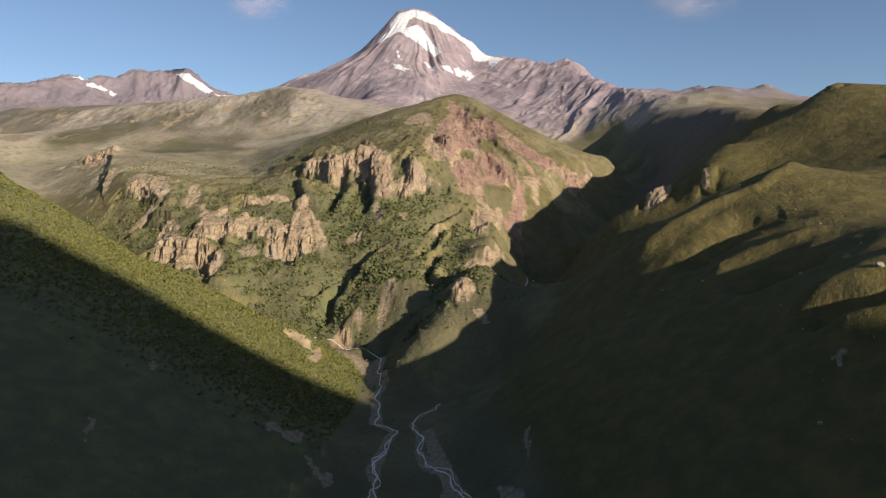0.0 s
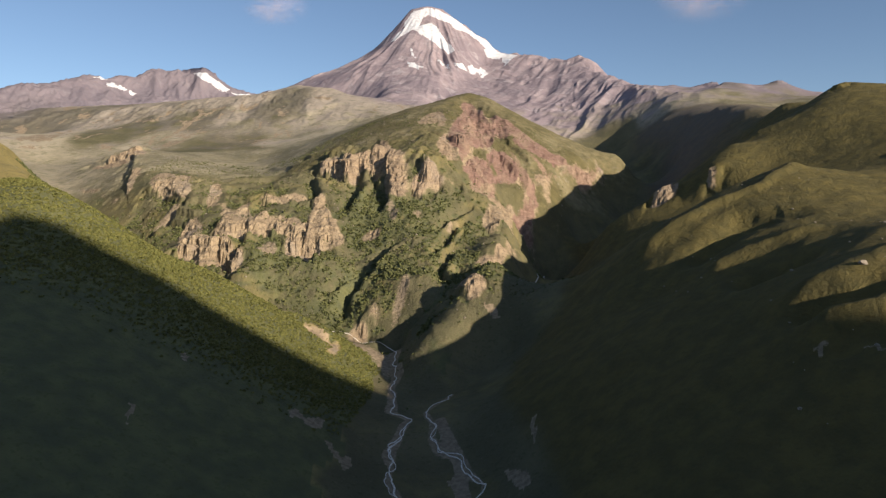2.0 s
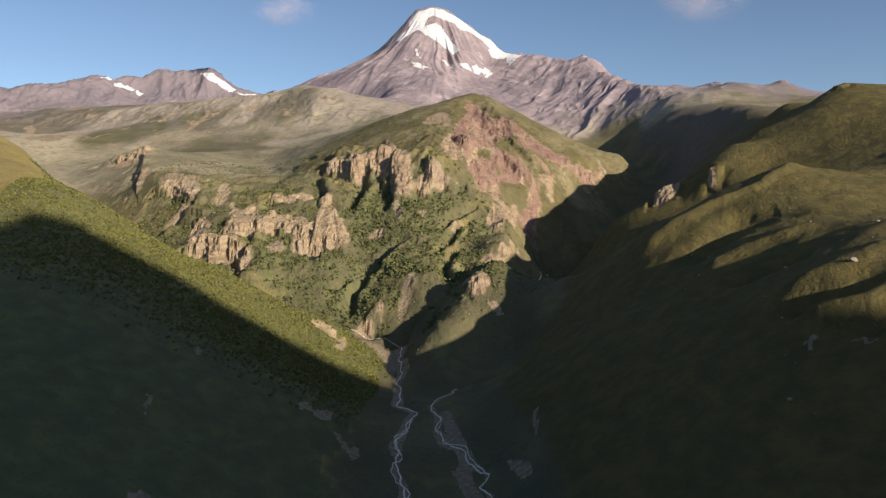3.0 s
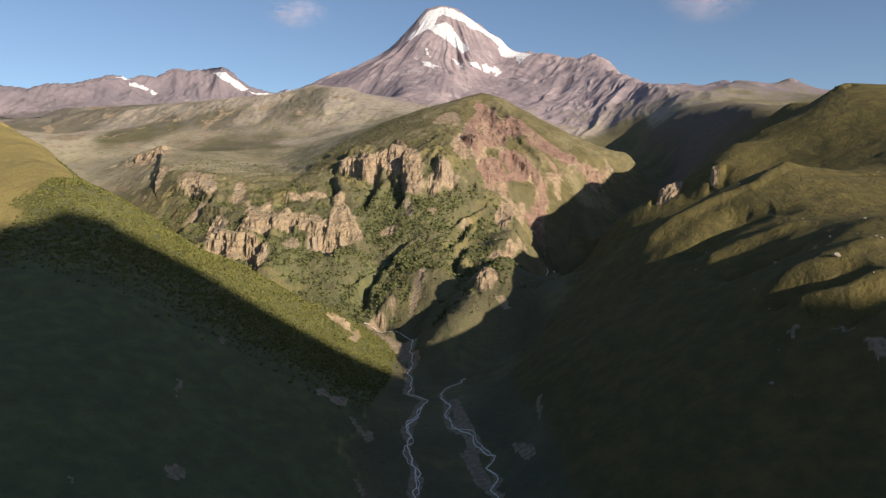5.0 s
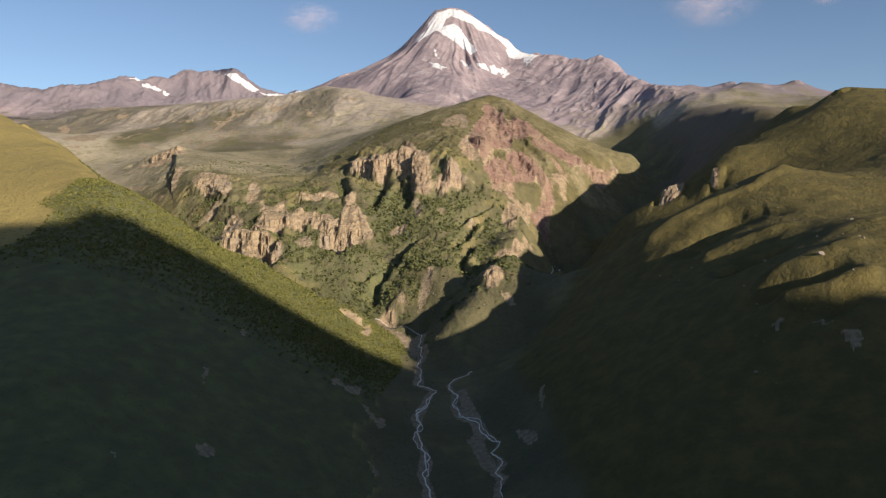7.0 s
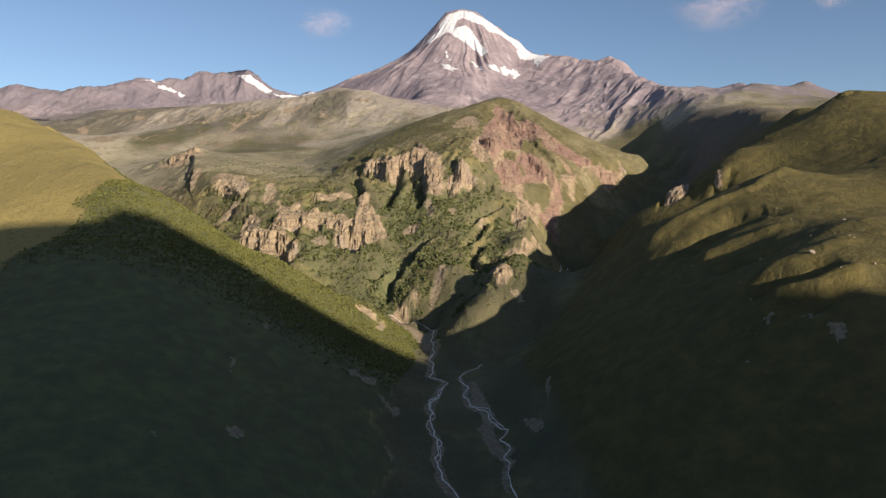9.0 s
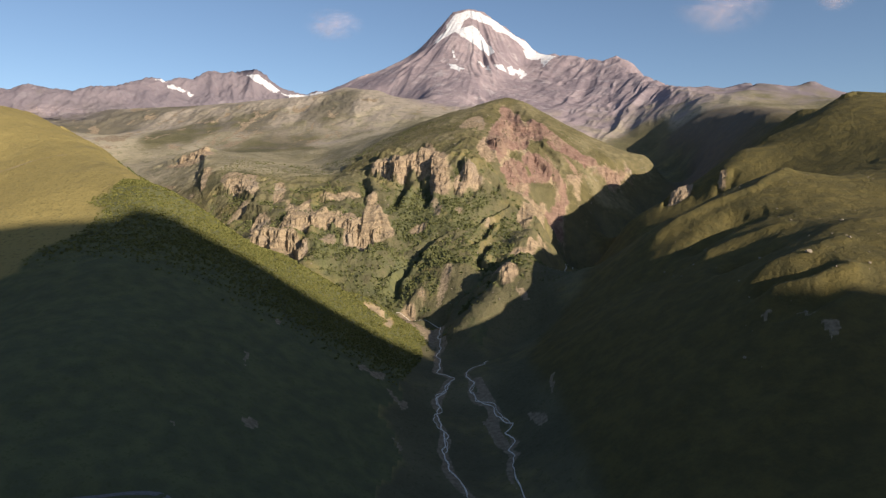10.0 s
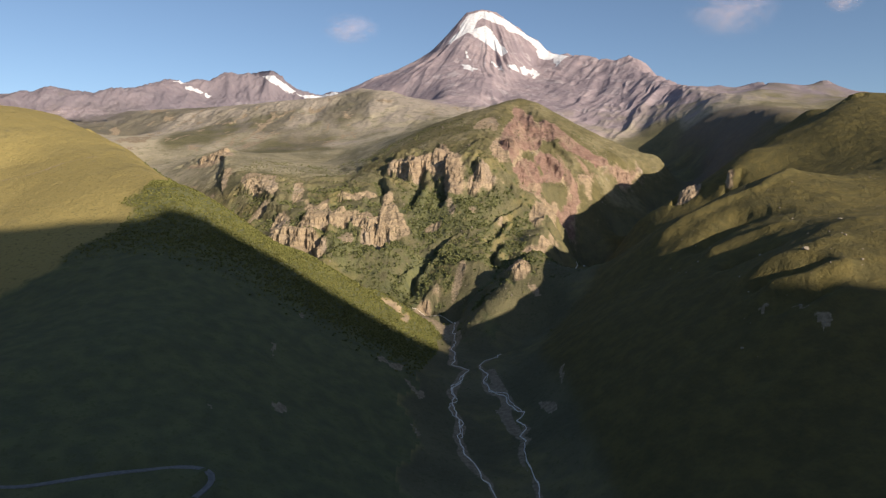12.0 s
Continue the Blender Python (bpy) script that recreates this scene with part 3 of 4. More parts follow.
cover("rock", 0.7, (116, 1466), (143, 1536), (175, 1579), (188, 1573), (172, 1545), (156, 1518), (173, 1520), (133, 1410), (121, 1414))
cover("rock", 0.3, (7, 1121), (34, 1126), (70, 1137), (113, 1289), (115, 1263), (85, 1136), (43, 1102))
cover("rock", 0.35, (0, 993), (13, 1003), (50, 963), (44, 942), (21, 932))
cover("rock", 0.4, (-88, 1287), (-76, 1312), (-58, 1293), (-69, 1275))
cover("rock", 0.15, (-178, 1248), (-169, 1282), (-137, 1273), (-141, 1247), (-163, 1240))
cover("rock", 0.3, (-140, 1028), (-130, 1041), (-112, 1026), (-118, 1008), (-134, 1013))
cover("rock", 0.25, (-167, 984), (-157, 1011), (-133, 1001), (-129, 973), (-148, 963))
cover("rock", 0.25, (-95, 1121), (-75, 1158), (-53, 1191), (-55, 1160), (-77, 1118))
cover("rock", 0.15, (-201, 866), (-177, 875), (-164, 871), (-163, 856), (-190, 856))
cover("rock", 0.15, (-167, 852), (-162, 878), (-157, 886), (-150, 862), (-158, 852))
cover("scree", 0.2, (-171, 984), (-130, 959), (-100, 935), (-83, 913), (-80, 829), (-81, 803), (-95, 835), (-105, 877), (-123, 904), (-145, 911))
cover("scree", 0.3, (-167, 1371), (-123, 1354), (-107, 1302), (-111, 1252), (-127, 1266), (-135, 1317))
cover("scree", 0.2, (-97, 1048), (-83, 1089), (-69, 1063), (-71, 1024), (-83, 992), (-97, 976), (-102, 999))
cover("rock", 0.35, (329, 1184), (346, 1198), (369, 1206), (392, 1216), (397, 1204), (376, 1194), (348, 1186))
cover("rock", 0.35, (413, 1127), (431, 1167), (442, 1172), (442, 1153), (431, 1130), (419, 1116))
cover("rock", 0.4, (260, 445), (267, 451), (272, 445), (269, 436), (263, 439))
cover("rock", 0.4, (287, 399), (292, 406), (295, 402), (291, 396))
cover("stones", 0.1, (-157, 597), (-151, 612), (-141, 606), (-135, 613), (-126, 618), (-122, 603), (-131, 592), (-141, 594), (-152, 588))
cover("stones", 0.1, (-119, 584), (-112, 586), (-106, 577), (-93, 574), (-89, 560), (-95, 544), (-102, 556), (-111, 566))
cover("stones", 0.1, (-251, 486), (-248, 488), (-244, 475), (-242, 459), (-243, 457), (-247, 472))
cover("stones", 0.1, (-257, 594), (-255, 606), (-248, 601), (-246, 588), (-252, 586))
cover("stones", 0.1, (-215, 368), (-211, 375), (-204, 382), (-199, 379), (-199, 360), (-204, 358), (-209, 363))
cover("stones", 0.1, (-249, 319), (-246, 322), (-242, 315), (-243, 311))
cover("stones", 0.1, (-95, 477), (-89, 474), (-83, 461), (-84, 453), (-90, 460))
cover("stones", 0.1, (75, 606), (79, 600), (75, 579), (69, 562), (67, 568), (71, 587))
cover("stones", 0.1, (41, 556), (59, 540), (65, 519), (57, 513), (45, 532))
cover("stones", 0.1, (248, 433), (256, 438), (260, 436), (256, 430), (249, 426))
cover("stones", 0.1, (278, 396), (286, 393), (289, 383), (285, 373), (278, 373), (278, 384))
cover("stones", 0.1, (270, 426), (277, 415), (278, 405), (273, 403), (269, 416))
cover("stones", 0.1, (-7, 567), (2, 578), (10, 561), (16, 533), (20, 504), (13, 501), (5, 525))
cover("stones", 0.1, (-22, 685), (-14, 673), (-5, 641), (2, 608), (-6, 614), (-15, 632))
cover("stones", 0.1, (38, 928), (55, 922), (61, 899), (50, 901), (42, 914))
cover("rock", 0.1, (-352, 1305), (-305, 1300), (-300, 1240), (-318, 1232), (-356, 1262))
cover("wood", 0.1, (-374, 1149), (-296, 1179), (-212, 1194), (-141, 1139), (-138, 1044), (-172, 1030), (-184, 1016), (-224, 1026), (-269, 1059), (-335, 1084))
cover("wood", 0.1, (-374, 1249), (-335, 1254), (-307, 1188), (-326, 1129), (-361, 1160))
cover("wood", 0.1, (-235, 1456), (-170, 1399), (-123, 1354), (-93, 1361), (-45, 1368), (3, 1375), (-43, 1287), (-106, 1221), (-159, 1204), (-202, 1235))
cover("rock", 0.35, (335, 1172), (360, 1168), (385, 1174), (398, 1190), (380, 1205), (350, 1202))
cover("rock", 0.15, (-207, 862), (-188, 846), (-170, 852), (-174, 874), (-192, 882))
cover("rock", 0.15, (-163, 820), (-152, 826), (-149, 868), (-158, 872))
ledges = fbm(GX, 0.5 * GY, 42, 4, 75)
crumbs = CRAGGY * smooth(1.0, 1.45, STEEP + 0.6 * speck) * smooth(0.0, 0.35, ledges + 0.4 * speck)
rock_w = np.maximum(rock_w * smooth(-0.75, -0.35, ledges + 0.5 * speck), crumbs)
# High-rock colour on the right ridge's far part stands in for shaded brown ground.
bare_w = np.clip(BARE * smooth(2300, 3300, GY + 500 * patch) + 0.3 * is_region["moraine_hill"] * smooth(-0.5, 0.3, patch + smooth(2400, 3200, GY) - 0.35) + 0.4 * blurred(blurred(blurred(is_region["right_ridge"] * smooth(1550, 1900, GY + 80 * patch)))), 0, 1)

jx, jz = 14 * fbm(GX, GY, 55, 5, 81, 0.62), 14 * fbm(GX, GY, 55, 5, 82, 0.62)
streaks = fbm(GX * 1.7, GY * 0.7, 75, 4, 83)
snow = np.zeros_like(GX)


def snowfield(thick, *points):
    """Snow inside an outline given by easting and height; thin snow breaks into streaks."""
    inside = polygon_mask(points, GX + jx, GZ + jz) * (GY > 3500)
    np.maximum(snow, inside * (1.0 if thick == 1.0 else thick * smooth(-0.45, -0.05, streaks)), out=snow)


snowfield(1.0, (-325, 1568), (-283, 1652), (-208, 1672), (-115, 1659), (-41, 1621), (41, 1563), (144, 1483), (217, 1425), (264, 1367), (230, 1336), (177, 1391), (135, 1444), (98, 1470), (62, 1501), (-4, 1512), (-58, 1562), (-120, 1585), (-187, 1614), (-222, 1580), (-236, 1516), (-271, 1498), (-322, 1454), (-373, 1413), (-403, 1405), (-370, 1476), (-335, 1508))
snowfield(1.0, (-226, 1530), (-166, 1545), (-118, 1508), (-81, 1441), (-38, 1377), (-17, 1329), (-54, 1304), (-99, 1345), (-142, 1387), (-178, 1418), (-233, 1465), (-275, 1504))
snowfield(1.0, (170, 1386), (258, 1377), (305, 1366), (383, 1340), (330, 1292), (292, 1243), (282, 1320), (229, 1314), (186, 1322))
snowfield(0.72, (-19, 1237), (66, 1241), (135, 1232), (191, 1182), (147, 1136), (64, 1171), (-3, 1196))
snowfield(0.72, (-298, 1222), (-196, 1180), (-134, 1164), (-174, 1123), (-259, 1171))
snowfield(0.72, (-126, 1250), (-52, 1212), (-25, 1171), (-84, 1192))
snowfield(0.72, (-276, 1341), (-230, 1269), (-238, 1245), (-276, 1302))
snowfield(1.0, (-1660, 1231), (-1603, 1237), (-1565, 1232), (-1498, 1181), (-1436, 1130), (-1454, 1108), (-1516, 1151), (-1574, 1184), (-1624, 1220))
snowfield(1.0, (-1419, 1112), (-1337, 1115), (-1229, 1125), (-1124, 1109), (-827, 908), (-883, 881), (-1013, 895))
snowfield(0.72, (-2048, 1127), (-2026, 1147), (-1963, 1106), (-1948, 1069), (-2019, 1128), (-2037, 1123))
snowfield(0.72, (-2397, 981), (-2329, 951), (-2324, 925), (-2371, 953))
snowfield(0.72, (-2416, 996), (-2372, 996), (-2344, 964), (-2390, 974))
snowfield(0.72, (-1973, 1114), (-1856, 1054), (-1861, 1035), (-1952, 1080))

FOREST_EDGE = [(-700, 250), (-640, 400), (-600, 520), (-556, 570), (-545, 690), (-560, 760), (-535, 850), (-640, 1000)]
edge_d, edge_side, _ = near_line(FOREST_EDGE, GX + 26 * patch, GY + 18 * speck)
flank = is_region["left_hill"] | (is_region["valley"] & (GX < -70) & (GY < 930) & (GZ > 172))
forest = flank * smooth(-8, 10, -edge_d * edge_side)
forest = np.maximum(forest, smooth(0.02, 0.3, patch + 0.25 * speck) * (is_region["red_hill"] | is_region["plateau"]) * smooth(1480, 1250, GY) * smooth(1.2, 0.8, STEEP))
hollow = GZ * 0
for step in (6, 10):
    hollow += (np.roll(GZ, step, 1) + np.roll(GZ, -step, 1) + np.roll(GZ, step // 2, 0) + np.roll(GZ, -(step // 2), 0)) / 4 - GZ
trees = (is_region["red_hill"] | is_region["plateau"]) * smooth(1560, 1400, GY) * smooth(1.6, 1.0, STEEP) * smooth(0.8, 2.6, hollow + 1.2 * patch)
side_slope = is_region["valley"] * (GX < -420) * smooth(1100, 1200, GY) * smooth(1800, 1600, GY) * smooth(-0.15, 0.3, patch + 0.5 * speck)
forest = np.maximum(np.maximum(np.maximum(forest, 0.8 * side_slope), trees), blurred(wood_w) * smooth(-0.95, -0.35, patch + 0.5 * speck)) * (1 - rock_w)
gravel = 0.66 * smooth(7, 3, BED + 8 * patch) * (GY < 965)
gravel = np.maximum(gravel, np.maximum(0.72 * blurred(scree_w), 0.66 * stones_w))
BAR = [(-14, 680), (-8, 640), (4, 590), (9, 550), (14, 520), (18, 500)]
gravel = np.maximum(gravel, 0.85 * smooth(9, 4, near_line(BAR, GX + 5 * patch, GY)[0]))
gullies = ridged(GX + 40 * patch, GY * 0.28, 95, 4, 87)
track = near_line([(-900, 900), (-848, 951), (-828, 988), (-780, 1019)], GX, GY)[0]
gravel = np.maximum(gravel, 0.7 * smooth(3.5, 2, track + 2 * speck))
gravel = np.maximum(gravel, 0.9 * smooth(0.52, 0.75, gullies + 0.25 * speck) * is_region["moraine_hill"])
dry = np.clip(0.40 + 0.5 * patch - 0.12 * is_region["right_hill"] - 0.05 * is_region["right_ridge"] + 0.75 * is_region["left_hill"] - 0.1 * is_region["moraine_hill"], 0, 1.4)


# Tan ground, lightened further with distance to put haze into its colour.
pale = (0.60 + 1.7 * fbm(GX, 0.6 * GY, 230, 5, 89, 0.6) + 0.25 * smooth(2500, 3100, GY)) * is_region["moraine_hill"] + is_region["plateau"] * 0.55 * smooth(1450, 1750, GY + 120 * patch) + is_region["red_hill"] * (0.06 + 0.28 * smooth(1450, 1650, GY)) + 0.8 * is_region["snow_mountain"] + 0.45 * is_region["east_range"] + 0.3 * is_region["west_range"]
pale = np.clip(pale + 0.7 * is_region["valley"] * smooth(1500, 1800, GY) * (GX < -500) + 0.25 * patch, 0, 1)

golden = blurred((is_region["right_hill"] | is_region["right_ridge"]) + 0.6 * is_region["red_hill"] * smooth(1450, 1650, GY))
pale, dry = blurred(pale), blurred(dry)
rock_w = blurred(rock_w)

# ---- materials ----
def material(name):
    m = bpy.data.materials.new(name)
    m.use_nodes = True
    return m, m.node_tree.nodes, m.node_tree.links, m.node_tree.nodes["Principled BSDF"]


class Graph:
    """Shortcuts for building node trees."""

    def __init__(self, name):
        self.m, self.n, self.l, self.bsdf = material(name)
        self.where = self.n.new("ShaderNodeNewGeometry").outputs["Position"]

    def put(self, socket, value):
        if isinstance(value, bpy.types.NodeSocket):
            self.l.new(value, socket)
        else:
            socket.default_value = value

    def noise(self, size, detail=5, rough=0.55, squash=(1, 1, 1), distort=0.0):
        scale = self.n.new("ShaderNodeVectorMath")
        scale.operation = "MULTIPLY"
        self.l.new(self.where, scale.inputs[0])
        scale.inputs[1].default_value = [k / size for k in squash]
        t = self.n.new("ShaderNodeTexNoise")
        t.inputs["Scale"].default_value, t.inputs["Detail"].default_value, t.inputs["Roughness"].default_value = 1.0, detail, rough
        t.inputs["Distortion"].default_value = distort
        self.l.new(scale.outputs[0], t.inputs["Vector"])
        return t.outputs[0]

    def attr(self, name):
        a = self.n.new("ShaderNodeAttribute")
        a.attribute_name = name
        return a.outputs["Fac"]

    def ramp(self, value, low, high, a=0.0, b=1.0):
        r = self.n.new("ShaderNodeMapRange")
        r.interpolation_type = "SMOOTHSTEP"
        for key, v in zip(range(5), (value, low, high, a, b)):
            self.put(r.inputs[key], v)
        return r.outputs[0]

    def mix(self, fac, a, b):
        x = self.n.new("ShaderNodeMix")
        x.data_type = "RGBA"
        self.put(x.inputs[0], fac)
        for sock, v in ((x.inputs[6], a), (x.inputs[7], b)):
            self.put(sock, v if isinstance(v, bpy.types.NodeSocket) else (*v, 1))
        return x.outputs[2]

    def math(self, op, a, b=0.0):
        x = self.n.new("ShaderNodeMath")
        x.operation = op
        self.put(x.inputs[0], a)
        self.put(x.inputs[1], b)
        return x.outputs[0]

    def bump(self, height, distance, strength=1.0, normal=None):
        b = self.n.new("ShaderNodeBump")
        b.inputs["Strength"].default_value, b.inputs["Distance"].default_value = strength, distance
        self.put(b.inputs["Height"], height)
        if normal is not None:
            self.l.new(normal, b.inputs["Normal"])
        return b.outputs[0]


def land_material():
    g = Graph("mountain_land")
    broad, mid, fine, tiny = g.noise(90, 8, 0.6), g.noise(20, 8, 0.65), g.noise(5, 6, 0.65), g.noise(1.6, 3)
    bands = g.noise(14, 6, 0.65, (0.5, 0.5, 1.6), 0.6)
    posts = g.noise(13, 7, 0.7, (1.2, 1.2, 0.4), 1.2)
    grass = g.mix(g.ramp(broad, 0.35, 0.68), (0.113, 0.106, 0.060), (0.166, 0.148, 0.082))
    grass = g.mix(g.ramp(g.math("ADD", g.attr("dry"), g.math("SUBTRACT", mid, 0.5)), 0.3, 1.1), grass, (0.300, 0.242, 0.092))
    grass = g.mix(g.ramp(fine, 0.52, 0.66, 0, 0.45), grass, (0.062, 0.073, 0.032))
    grass = g.mix(g.ramp(g.noise(3.2, 4, 0.6), 0.60, 0.70, 0, 0.3), grass, (0.25, 0.205, 0.130))
    grazed = g.mix(g.ramp(mid, 0.35, 0.68), (0.098, 0.084, 0.034), (0.150, 0.121, 0.042))
    grazed = g.mix(g.ramp(g.noise(7, 6, 0.7), 0.50, 0.68, 0, 0.35), grazed, (0.064, 0.066, 0.028))
    grass = g.mix(g.math("MULTIPLY", g.attr("golden"), 0.9), grass, grazed)
    wood = g.mix(g.ramp(mid, 0.35, 0.65), (0.106, 0.113, 0.060), (0.156, 0.156, 0.070))
    wood = g.mix(g.ramp(fine, 0.50, 0.66, 0, 0.5), wood, (0.070, 0.082, 0.034))
    # Distant ground mixed lighter: tan soil plus haze painted into the base colour.
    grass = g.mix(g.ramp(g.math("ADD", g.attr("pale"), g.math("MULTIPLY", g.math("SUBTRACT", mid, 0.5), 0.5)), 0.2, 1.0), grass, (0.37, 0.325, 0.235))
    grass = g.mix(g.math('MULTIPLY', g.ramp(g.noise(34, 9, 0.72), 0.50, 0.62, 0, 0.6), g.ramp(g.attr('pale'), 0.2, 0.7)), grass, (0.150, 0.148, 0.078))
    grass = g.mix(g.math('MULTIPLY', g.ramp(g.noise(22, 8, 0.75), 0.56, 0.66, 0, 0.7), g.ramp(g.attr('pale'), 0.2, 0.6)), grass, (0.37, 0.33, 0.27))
    cover = g.mix(g.attr("forest"), grass, wood)
    stone = g.mix(g.ramp(bands, 0.3, 0.7), (0.262, 0.202, 0.134), (0.425, 0.332, 0.216))
    stone = g.mix(g.ramp(posts, 0.52, 0.72, 0, 0.8), stone, (0.12, 0.095, 0.08))
    stone = g.mix(g.ramp(broad, 0.52, 0.7, 0, 0.5), stone, (0.33, 0.29, 0.25))
    scarp = g.mix(g.ramp(bands, 0.32, 0.7), (0.185, 0.116, 0.092), (0.305, 0.200, 0.158))
    scarp = g.mix(g.ramp(g.noise(45, 7, 0.65, (1, 0.4, 0.5), 0.8), 0.45, 0.65, 0, 0.8), scarp, (0.32, 0.232, 0.168))
    scarp = g.mix(g.ramp(fine, 0.55, 0.68, 0, 0.6), scarp, (0.15, 0.09, 0.075))
    scarp = g.mix(g.ramp(posts, 0.55, 0.75, 0, 0.7), scarp, (0.19, 0.10, 0.08))
    stone = g.mix(g.ramp(fine, 0.54, 0.66, 0, 0.6), stone, (0.15, 0.125, 0.085))
    stone = g.mix(g.ramp(g.attr("red"), 0.15, 0.85), stone, scarp)
    scree = g.mix(g.ramp(fine, 0.35, 0.7), (0.225, 0.178, 0.122), (0.35, 0.278, 0.190))
    scree = g.mix(g.ramp(g.attr("red"), 0.4, 0.9), scree, (0.29, 0.196, 0.146))
    # Mauve rock pushed bluer, so its colour stands in for distance haze.
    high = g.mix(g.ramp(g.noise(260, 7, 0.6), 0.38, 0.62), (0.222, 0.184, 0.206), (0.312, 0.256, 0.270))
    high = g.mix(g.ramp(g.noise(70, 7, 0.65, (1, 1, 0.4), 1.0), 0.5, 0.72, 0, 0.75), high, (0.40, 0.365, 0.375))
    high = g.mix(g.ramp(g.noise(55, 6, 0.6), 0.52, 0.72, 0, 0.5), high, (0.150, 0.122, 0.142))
    # Darker blue-grey on the side ranges stands in for haze and shaded faces.
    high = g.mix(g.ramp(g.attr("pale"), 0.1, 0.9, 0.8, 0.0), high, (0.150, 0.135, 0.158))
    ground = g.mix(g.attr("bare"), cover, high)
    ground = g.mix(g.ramp(g.math("ADD", g.attr("rock"), g.math("MULTIPLY", g.math("SUBTRACT", mid, 0.5), 0.9)), 0.38, 0.62), ground, stone)
    ground = g.mix(g.ramp(g.math("ADD", g.attr("gravel"), g.math("MULTIPLY", g.math("SUBTRACT", fine, 0.5), 0.8)), 0.4, 0.65), ground, scree)
    white = g.ramp(g.math("ADD", g.attr("snow"), g.math("MULTIPLY", g.math("SUBTRACT", g.noise(40, 7, 0.65), 0.5), 0.9)), 0.42, 0.6)
    ground = g.mix(white, ground, g.mix(g.ramp(mid, 0.4, 0.7), (0.64, 0.645, 0.665), (0.50, 0.505, 0.54)))
    g.l.new(ground, g.bsdf.inputs["Base Color"])
    g.bsdf.inputs["Roughness"].default_value = 0.92
    g.bsdf.inputs["Specular IOR Level"].default_value = 0.12
    n = g.bump(g.math("MULTIPLY", mid, g.math("SUBTRACT", 1.0, g.math("MULTIPLY", g.attr("bare"), 0.6))), 5.0, 0.5)
    n = g.bump(g.math("MULTIPLY", posts, g.attr("rock")), 6.0, 0.8, n)
    n = g.bump(fine, 1.6, 0.7, n)
    g.l.new(g.bump(tiny, 0.5, 0.5, n), g.bsdf.inputs["Normal"])
    return g.m


LAND_MAT = land_material()
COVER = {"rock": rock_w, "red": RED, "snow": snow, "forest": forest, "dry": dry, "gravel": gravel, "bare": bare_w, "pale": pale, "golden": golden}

# ---- the land's meshes: faces of one net, handed to the hill or mountain they belong to ----
rows_n, cols_n = GX.shape
corner = np.arange(rows_n * cols_n).reshape(rows_n, cols_n)
nxt = np.roll(corner, -1, axis=1)
QUADS = np.stack([corner[:-1], nxt[:-1], nxt[1:], corner[1:]], -1).reshape(-1, 4)


def rock_relief():
    """How far the rock stands out of the slope, and the two directions of the plan in which it does."""
    even = GZ.astype(float)
    for axis, n in ((0, 6), (1, 12), (0, 6), (1, 12)):
        run = np.cumsum(np.pad(even, [(n + 1, n) if k == axis else (0, 0) for k in (0, 1)], mode="edge"), axis=axis)
        even = (np.take(run, range(2 * n + 1, run.shape[axis]), axis) - np.take(run, range(run.shape[axis] - 2 * n - 1), axis)) / (2 * n + 1)
    down_r = -np.gradient(even, axis=0) / np.gradient(Rr, axis=0)
    down_a = -np.gradient(even, axis=1) / (np.gradient(A, axis=1) * Rr)
    ox, oy = down_r * np.sin(A) + down_a * np.cos(A), down_r * np.cos(A) - down_a * np.sin(A)
    norm = np.hypot(ox, oy) + 0.15
    lean = GX + 6 * fbm(GX, GY, 40, 3, 101)
    column = 1 - 2 * np.abs(value_noise(lean / 19, GZ / 80, 103))
    column += 0.55 * (1 - 2 * np.abs(value_noise(lean / 7.5, GZ / 34, 104))) + 0.3 * value_noise(GX / 3.6, GZ / 8, 105)
    shelf = (GZ + 5 * fbm(GX, GY, 45, 3, 106)) / 12.0
    shelf = shelf - np.floor(shelf)
    out = rock_w * (1 - 0.45 * smooth(0.6, 1.0, RED)) * (4.2 * column - 3.0 * shelf)
    for (x0, y0), (x1, y1), half, far_out in PILLARS:
        box = (GX > min(x0, x1) - 3 * half) & (GX < max(x0, x1) + 3 * half) & (GY > min(y0, y1) - 30) & (GY < max(y0, y1) + 30)
        u = np.clip((GY[box] - y0) / (y1 - y0), -0.3, 1.3)
        off = GX[box] + 3 * fbm(GX[box], GZ[box], 20, 3, 107) - (x0 + (x1 - x0) * u)
        body = np.where(off < 0, smooth(1.15, 0.75, -off / half), smooth(2.0, 0.5, off / half))
        out[box] += far_out * body * (0.3 + 0.7 * rock_w[box]) * smooth(-0.2, 0.08, u) * smooth(1.25, 0.95, u)
    return out * ox / norm, out * oy / norm


OUT_X, OUT_Y = rock_relief()
POINTS = np.stack([GX + OUT_X, GY + OUT_Y, GZ], -1).reshape(-1, 3)


